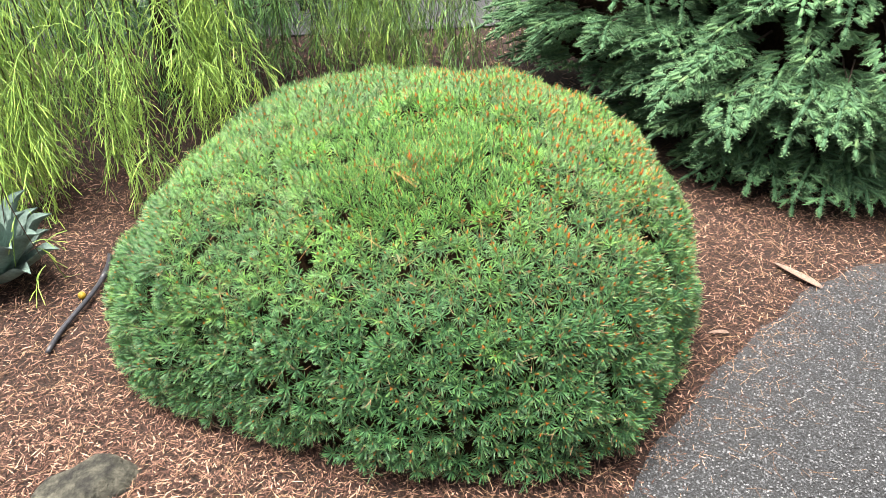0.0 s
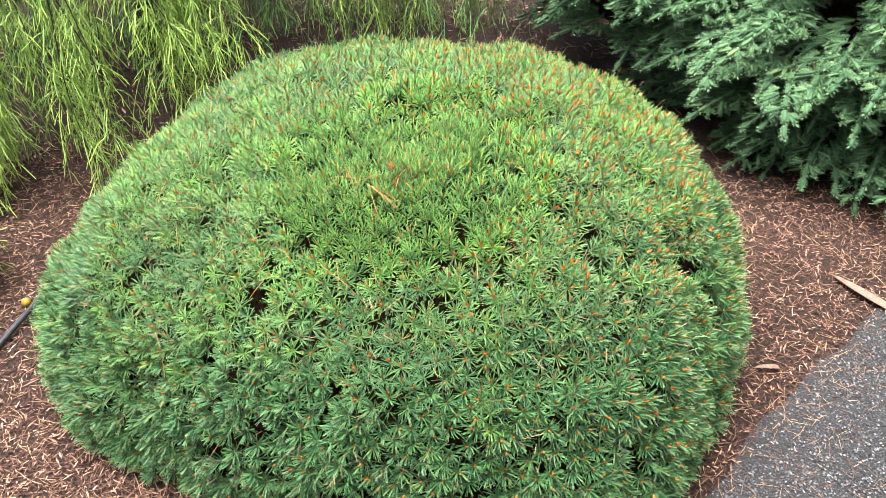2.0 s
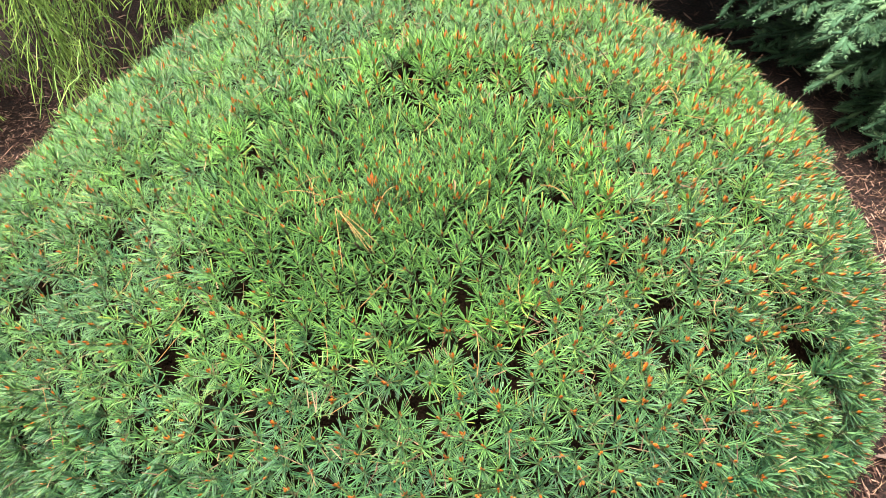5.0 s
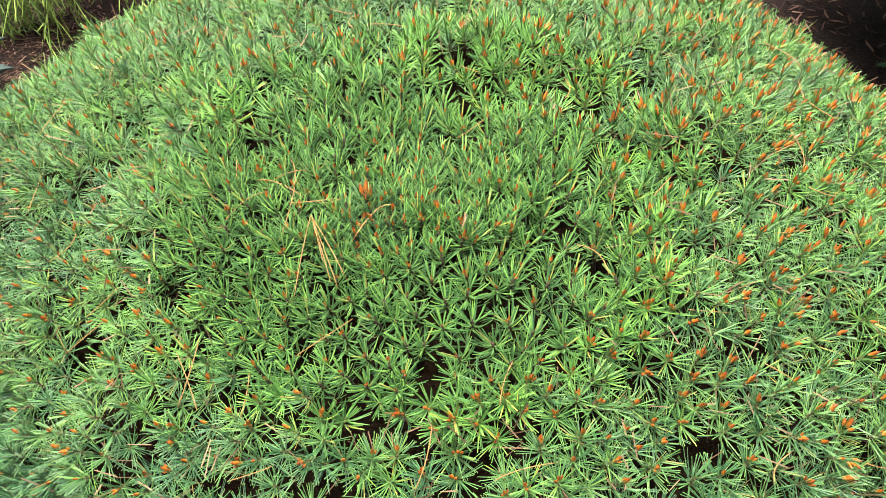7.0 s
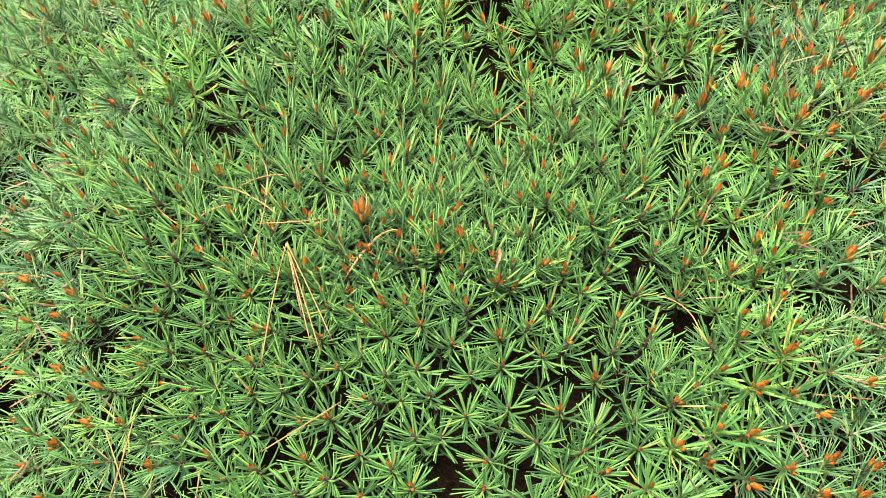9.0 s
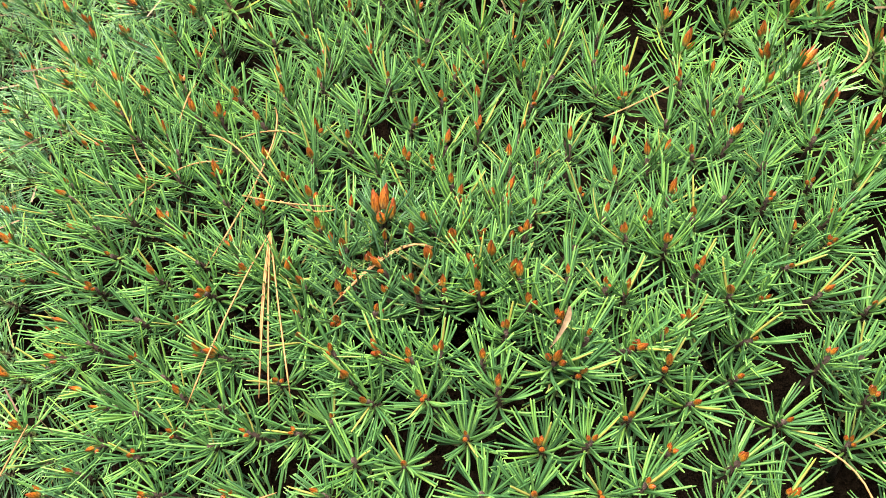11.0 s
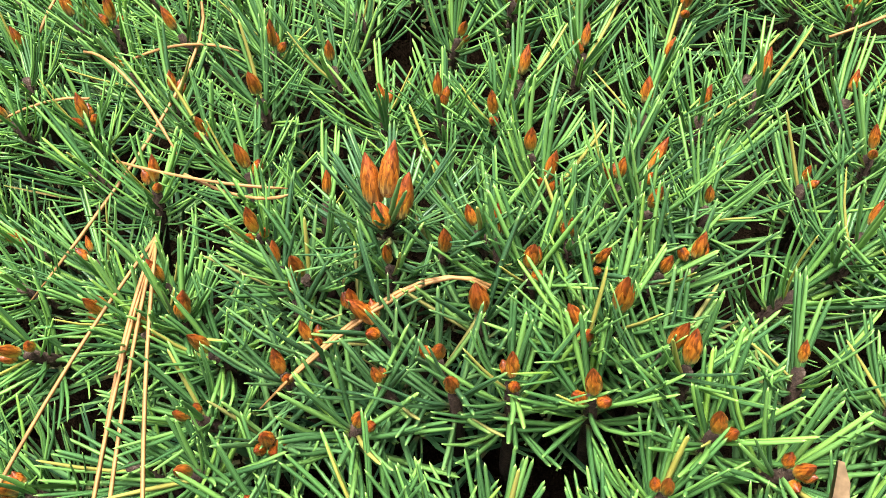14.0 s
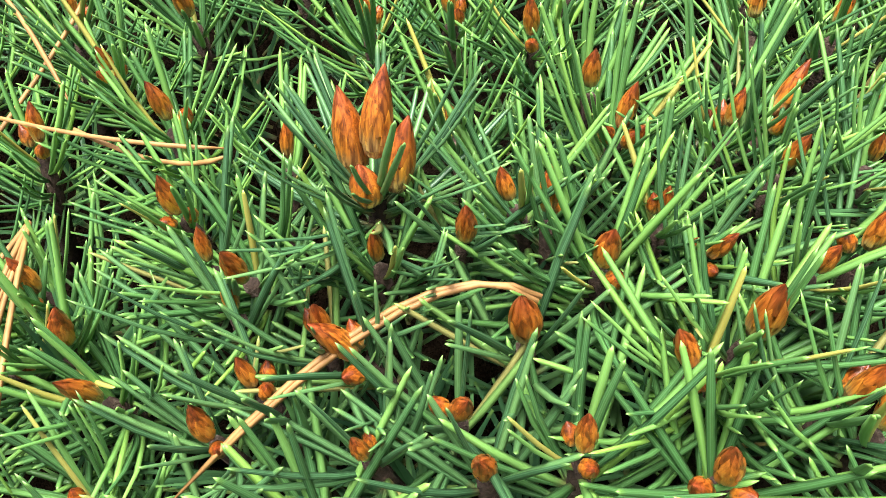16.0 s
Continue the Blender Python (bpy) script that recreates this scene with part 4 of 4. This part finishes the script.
def weeping_tree():
    r = np.random.default_rng(17)
    base = np.array((-1.15, 2.35, 0.0))
    ob = empty("weeping_conifer", base, "weeping conifer with hanging yellow-green threads over the mulch", "tree")
    tr = tube([(0, 0, -0.03), (0.03, 0.0, 0.6), (-0.02, 0.02, 1.3), (0, 0, 2.1)], [0.06, 0.05, 0.04, 0.02], 10)
    child("trunk", mesh_from("trunk", tr[0], tr[1], BARK), ob)
    spots = []
    # sprays that hang over the bed, nearest the pine: place, lowest point, fullness, share of lime colour
    hung = ((-1.13, 1.0, 0.02, 1.5, 0.9), (-1.38, 1.12, 0.04, 1.7, 1.0), (-1.47, 1.16, 0.03, 1.8, 1.0), (-1.55, 1.2, 0.02, 1.8, 1.0), (-1.66, 1.12, 0.02, 1.6, 0.9), (-1.0, 1.35, 0.20, 2.1, 1.0), (-0.88, 1.45, 0.22, 1.8, 1.0), (-0.9, 1.62, 0.3, 2.0, 0.95), (-1.28, 1.5, 0.2, 1.3, 0.5),
            (-1.58, 1.45, 0.1, 1.3, 0.5), (-1.9, 1.3, 0.1, 1.2, 0.6), (-2.1, 1.05, 0.04, 1.2, 0.6), (-0.78, 2.0, 0.25, 1.3, 0.4), (-1.2, 1.9, 0.2, 1.2, 0.2), (-1.85, 0.85, 0.1, 1.2, 0.7), (-0.15, 2.25, 0.12, 1.2, 0.8), (0.05, 2.3, 0.12, 1.2, 0.8))
    for x, y in ((-1.41, 0.52), (-1.46, 0.60)):  # two thin sprays that trail over the agave
        spots.append((x, y, 1.0, 0.03, 0.4, 1.0))
    for cx, cy, low, full, lime_share in hung:
        for _ in range(4):
            spots.append((cx + r.normal(0, 0.035), cy + r.normal(0, 0.035), r.uniform(1.1, 1.5), low + abs(r.normal(0, 0.09)), full, lime_share + r.normal(0, 0.08)))
    for _ in range(46):  # darker green strands behind them
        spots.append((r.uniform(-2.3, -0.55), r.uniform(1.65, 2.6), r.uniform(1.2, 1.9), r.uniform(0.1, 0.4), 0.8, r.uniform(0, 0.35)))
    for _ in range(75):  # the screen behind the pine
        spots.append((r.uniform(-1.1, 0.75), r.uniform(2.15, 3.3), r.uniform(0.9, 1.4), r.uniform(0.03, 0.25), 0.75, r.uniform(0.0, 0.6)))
    for _ in range(26):  # lime strands that hang before the screen
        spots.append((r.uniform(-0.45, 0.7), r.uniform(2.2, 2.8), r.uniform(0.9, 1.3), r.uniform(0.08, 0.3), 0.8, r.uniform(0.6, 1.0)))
    for x, y, z, foot, full, lime_share in spots:
        top = np.array([x, y, z]) - base
        stem, green = strand(top, z - foot, r, int(r.integers(18, 27) * full), 0.12, lime_share > 0.45)
        green[0][:, 2] = np.maximum(green[0][:, 2], 0.006)  # the lowest threads lie on the mulch
        branch = child("hanging_branch", mesh_from("hanging_branch", stem[0], stem[1], TWIG), ob)
        child("threads", mesh_from("threads", green[0], green[1], THREAD, along=green[2], lime_share=np.full(len(green[0]), lime_share)), branch, None, "", "stuff")
        b = tube(arc([(0, 0, min(z + 0.35, 2.0)), top * [0.6, 0.6, 0] + [0, 0, z + 0.3], top], 7), np.linspace(0.014, 0.003, 7), 5)
        child("limb", mesh_from("limb", b[0], b[1], BARK), ob)
    # coarse foliage overhead, unseen, added to keep light off the bed
    crown = []
    for _ in range(90):
        c = np.array([r.uniform(-2.5, -0.6), r.uniform(2.0, 3.2), r.uniform(1.5, 2.3)]) - base
        at = c + r.normal(0, 0.16, (60, 3))
        crown.append(blades(at, unit(r.normal(0, 0.5, (60, 3)) + [0, 0, -0.8]), r.normal(0, 0.2, (60, 3)), 0.22, 0.012, 2, 2, roll=r.uniform(0, 3, 60)))
    crown = merge(crown)
    child("crown", mesh_from("crown", crown[0], crown[1], THREAD, along=crown[2], lime_share=np.full(len(crown[0]), 0.2)), ob, None, "unseen green crown added to shade the bed", "stuff")
    for line in ([(-0.25, 0.9, 0.35), (0.35, 0.85, 0.47), (1.0, 0.9, 0.44)], [(0.05, 0.6, 0.2), (0.4, 0.65, 0.28), (0.75, 0.75, 0.3)]):
        b = tube(arc(line, 8), np.linspace(0.012, 0.004, 8), 6)
        child("bare_branch", mesh_from("bare_branch", b[0], b[1], BARK), ob, None, "bare dark side branch")
    return ob


weeping_tree()


# ---- dark low shrubs behind the weeping tree ----
def back_shrub(at, wide, high, seed):
    r = np.random.default_rng(seed)
    ob = empty("shrub", at, "dark green twiggy shrub behind the weeping conifer", "shrub", "shrubs at the back")
    stem = tube([(0, 0, -0.02), (0.02, 0, high * 0.5), (0, 0.03, high * 0.85)], [0.03, 0.02, 0.008], 7)
    child("trunk", mesh_from("trunk", stem[0], stem[1], BARK), ob)
    n = 2600
    u = unit(r.normal(0, 1, (n, 3)) * [1, 1, 0.9])
    u[:, 2] = np.abs(u[:, 2])
    rad = r.uniform(0.45, 1.0, n)[:, None] * (1 + 0.25 * np.sin(7 * u[:, :1]) * np.cos(5 * u[:, 1:2]))
    p = u * rad * [wide, wide * 0.7, high]
    leaf = blades(p, unit(u + r.normal(0, 0.7, (n, 3))), r.normal(0, 0.2, (n, 3)), r.uniform(0.04, 0.09, n), r.uniform(0.006, 0.012, n), 2, 2, roll=r.uniform(0, 3, n))
    leaf[0][:, 2] = np.maximum(leaf[0][:, 2], 0.004)
    child("leaves", mesh_from("leaves", leaf[0], leaf[1], SPRUCE, along=leaf[2] * 0.2), ob, None, "small dark green leaves", "stuff")
    return ob


for k, (x, y, w, h) in enumerate(((-3.1, 3.3, 0.7, 0.9), (-2.1, 3.7, 0.65, 0.8), (-1.2, 3.5, 0.6, 0.7), (-0.4, 3.9, 0.6, 0.65))):
    back_shrub((x, y, 0), w, h, 70 + k)


# ---- agave ----
def agave_leaf(long, wide, seed):
    """A thick, cupped, pointed leaf along +x."""
    r = np.random.default_rng(seed)
    n, m = 14, 7
    s = np.linspace(0, 1, n)
    half = wide / 2 * np.interp(s, [0, 0.15, 0.5, 0.75, 0.92, 1], [0.62, 0.7, 1.0, 0.78, 0.3, 0.02])
    u = np.linspace(-1, 1, m)
    lines = []
    for side in (1, -1):
        z = 0.28 * wide * (u[None] ** 2) + side * 0.10 * wide * (1 - u[None] ** 2) * (1 - s[:, None] * 0.8) + 0.10 * long * s[:, None] ** 2
        lines.append(np.stack([np.repeat(s[:, None] * long, m, 1), half[:, None] * u[None], z * np.minimum(1, half[:, None] / (wide * 0.3) + 0.1)], -1))
    v = np.concatenate([g.reshape(-1, 3) for g in lines])
    a = (np.arange(n - 1)[:, None] * m + np.arange(m - 1)[None]).ravel()
    t = np.concatenate([np.stack([a, a + m, a + m + 1], 1), np.stack([a, a + m + 1, a + 1], 1)])
    return v, np.concatenate([t, t[:, ::-1] + n * m])


def agave(at):
    ob = empty("agave", at, "grey-blue agave rosette with broad pointed leaves in mulch", "succulent")
    r = np.random.default_rng(9)
    meshes = [mesh_from("leaf", *agave_leaf(0.30 * f, 0.112 * f, i), AGAVE) for i, f in enumerate((1.0, 0.9, 1.05))]
    k = 0
    for ring, (count, lift, sc) in enumerate(((9, 0.45, 0.85), (10, 0.75, 1.0), (9, 1.02, 1.0), (6, 1.3, 0.85))):
        for i in range(count):
            az = 2 * math.pi * (i + 0.5 * (ring % 2)) / count + r.normal(0, 0.08)
            m = Matrix.Rotation(az, 4, "Z") @ Matrix.Translation((0.03, 0, 0.02 + 0.015 * ring)) @ Matrix.Rotation(-lift, 4, "Y") @ Matrix.Scale(sc, 4)
            child("leaf", meshes[k % 3], ob, m)
            k += 1
    return ob


agave((-1.55, 0.53, 0.0))


# ---- loose things on the ground ----
def boulder(at, sx, sy, sz, seed):
    bm = bmesh.new()
    bmesh.ops.create_icosphere(bm, subdivisions=4, radius=1)
    for v in bm.verts:
        c = v.co.copy()
        d = 1 + 0.22 * noise.noise(c * 1.1 + Vector((seed, 0, 0))) + 0.07 * noise.noise(c * 3.1) + 0.045 * noise.noise(c * 8) + 0.02 * noise.noise(c * 19)
        c = Vector((c.x * sx, c.y * sy, c.z * sz)) * d
        c.z = min(c.z, sz * 0.72 + 0.10 * c.x)
        v.co = c
    me = bpy.data.meshes.new("rock")
    bm.to_mesh(me)
    bm.free()
    me.materials.append(ROCK)
    me.polygons.foreach_set("use_smooth", [True] * len(me.polygons))
    ob = new("rock", me)
    ob.location = at
    ob.rotation_euler = (0, 0, 0.5)
    return tagged(ob, "weathered grey-brown stone half sunk in mulch", "rock")


boulder((-1.0, -0.545, 0.0), 0.135, 0.085, 0.075, 3.0)
hose_line = arc([(-1.255, 0.06, 0.012), (-1.215, 0.24, 0.020), (-1.165, 0.42, 0.022), (-1.175, 0.66, 0.002)], 20)
hp = tube(hose_line, 0.0092, 12)
hose = thing("irrigation_hose", hp[:2], HOSE, "short black plastic irrigation hose lying in mulch", "hose")
cuff = tube(hose_line[14:17], 0.0115, 12)
child("fitting", mesh_from("fitting", cuff[0], cuff[1], HOSE), hose)


def small_ball(name, at, rad, material, label, category):
    bm = bmesh.new()
    bmesh.ops.create_icosphere(bm, subdivisions=3, radius=rad)
    for v in bm.verts:
        v.co *= 1 + 0.08 * noise.noise(v.co * 60)
    me = bpy.data.meshes.new(name)
    bm.to_mesh(me)
    bm.free()
    me.materials.append(material)
    me.polygons.foreach_set("use_smooth", [True] * len(me.polygons))
    ob = new(name, me)
    ob.location = at
    return tagged(ob, label, category)


small_ball("fruit", (-1.215, 0.375, 0.014), 0.0145, YELLOW, "small round yellow fruit lying beside the hose", "fruit")


def dry_leaf(line, wide, label):
    p = arc(line, 12)
    s = np.linspace(0, 1, 12)
    half = wide / 2 * np.interp(s, [0, 0.1, 0.45, 0.8, 0.96, 1], [0.12, 0.45, 0.85, 1.0, 0.9, 0.55])
    way = unit(np.gradient(p, axis=0))
    side = unit(np.cross(way, [0, 0, 1.0]))
    u = np.linspace(-1, 1, 5)
    v = p[:, None] + side[:, None] * (half[:, None] * u[None])[..., None] + np.array([0, 0, 1.0]) * (0.45 * half[:, None] * u[None] ** 2)[..., None]
    v = np.concatenate([v.reshape(-1, 3), v.reshape(-1, 3) - [0, 0, 0.0009]])
    a = (np.arange(11)[:, None] * 5 + np.arange(4)[None]).ravel()
    t = np.concatenate([np.stack([a, a + 5, a + 6], 1), np.stack([a, a + 6, a + 1], 1)])
    return thing("dry_leaf", (v, np.concatenate([t, t[:, ::-1] + 60])), LEAF, label, "leaf")


dry_leaf([(1.355, 0.165, 0.012), (1.375, 0.07, 0.026), (1.44, -0.02, 0.012)], 0.036, "long curled pinkish-tan dry leaf at the gravel's edge")
dry_leaf([(0.93, -0.19, 0.006), (0.96, -0.20, 0.014), (1.0, -0.20, 0.006)], 0.018, "small brown curled leaf lying on mulch")


# ---- loose ground cover ----
def free_of_pine(x, y, extra=0.0):
    return np.hypot(x - CX, y - CY) > reach(np.arctan2(y - CY, x - CX)) - 0.10 + extra


def slivers(x, y, long, wide, thick, r, tilt=0.25, under=True):
    """Small splinters lying on the ground: stretched six-pointed solids."""
    n = len(x)
    ang, pitch = r.uniform(0, 6.283, n), r.normal(0, tilt, n)
    d = np.stack([np.cos(ang) * np.cos(pitch), np.sin(ang) * np.cos(pitch), np.sin(pitch)], -1)
    side = unit(np.cross(d, [0, 0, 1.0]))
    up = np.cross(side, d)
    near = np.clip(1.5 - np.hypot(x, y) / 12, 0, 1)
    c = np.stack([x, y, ground_height(x, y) * near + r.uniform(0.002, 0.009, n)], -1)
    L, W, T = long[:, None] / 2, wide[:, None] / 2, thick[:, None] / 2
    v = np.stack([c - d * L, c + d * L, c - side * W + d * L * 0.3, c + side * W - d * L * 0.3, c - up * T, c + up * T], 1).reshape(-1, 3)
    t = np.array([(0, 3, 5), (3, 1, 5), (1, 2, 5), (2, 0, 5), (3, 0, 4), (1, 3, 4), (2, 1, 4), (0, 2, 4)])
    t = t if under else t[:4]
    return v, (t[None] + (np.arange(n) * 6)[:, None, None]).reshape(-1, 3)


r_g = np.random.default_rng(23)
n = 72000
third = n // 3
x = np.concatenate([r_g.uniform(-1.9, -0.45, third), r_g.uniform(0.35, 2.0, third), r_g.uniform(-1.35, 0.45, third)])
y = np.concatenate([r_g.uniform(-0.65, 1.4, third), r_g.uniform(-0.75, 0.8, third), r_g.uniform(-1.05, -0.2, third)])
x, y = x + r_g.normal(0, 0.14, n), y + r_g.normal(0, 0.10, n)
edge = path_edge(x) + wobble(x)
ok = free_of_pine(x, y) & ((y > edge + 0.02) | (r_g.random(n) < 0.6 * np.exp(np.minimum(0, (y - edge)) / 0.13)))
x, y = x[ok], y[ok]
n = len(x)
wide_x, wide_y = r_g.uniform(-2.6, 1.4, 5000), r_g.uniform(1.3, 3.3, 5000)
chips = merge([slivers(x, y, r_g.lognormal(-4.0, 0.5, n), r_g.uniform(0.0022, 0.006, n), r_g.uniform(0.002, 0.006, n), r_g, 0.35, under=False),
               slivers(wide_x, wide_y, r_g.uniform(0.03, 0.07, 5000), r_g.uniform(0.005, 0.014, 5000), r_g.uniform(0.003, 0.007, 5000), r_g, under=False)])
thing("mulch_chips", chips, CHIP, "loose shredded brown bark chips", "mulch", kind="stuff")

n = 11000
x, y = r_g.uniform(-2.0, 2.2, n), r_g.uniform(-1.1, 1.2, n)
ok = free_of_pine(x, y) & ((y > path_edge(x)) | (r_g.random(n) < 0.85 * np.exp(np.minimum(0, y - path_edge(x)) / 0.5)))
x, y = x[ok], y[ok]
n = len(x)
ang = r_g.uniform(0, 6.283, n)
way = np.stack([np.cos(ang), np.sin(ang), r_g.normal(0, 0.10, n)], -1)
base = np.stack([x, y, ground_height(x, y) + r_g.uniform(0.006, 0.012, n)], -1)
bend = np.stack([-np.sin(ang), np.cos(ang), np.zeros(n)], -1) * r_g.normal(0, 0.25, (n, 1))
straws = blades(base, unit(way), bend, r_g.uniform(0.02, 0.07, n), r_g.uniform(0.0011, 0.0018, n), 3, 2)
thing("fallen_needles", straws[:3], LITTER, "scattered dry tan needles on mulch and gravel", "dry needles", kind="stuff")

n = 30000
x = r_g.uniform(0.25, 2.0, n)
y = path_edge(x) + 0.04 - r_g.uniform(0, 1, n) * np.interp(x, [0.25, 0.9, 2.0], [0.45, 0.85, 0.75])
x, y = x + r_g.normal(0, 0.06, n), y - r_g.exponential(0.06, n)
ok = (y < path_edge(x) + wobble(x) - 0.01 + r_g.normal(0, 0.02, n)) & free_of_pine(x, y, 0.02)
x, y = x[ok], y[ok]
n = len(x)
grain = r_g.uniform(0.004, 0.0095, n)
stones = slivers(x, y, grain, grain * r_g.uniform(0.6, 1.0, n), grain * r_g.uniform(0.5, 0.9, n), r_g, 0.35, under=False)
stones[0][:, 2] += 0.003
thing("gravel_stones", stones, STONE, "loose small dark grey gravel stones", "gravel", kind="stuff")
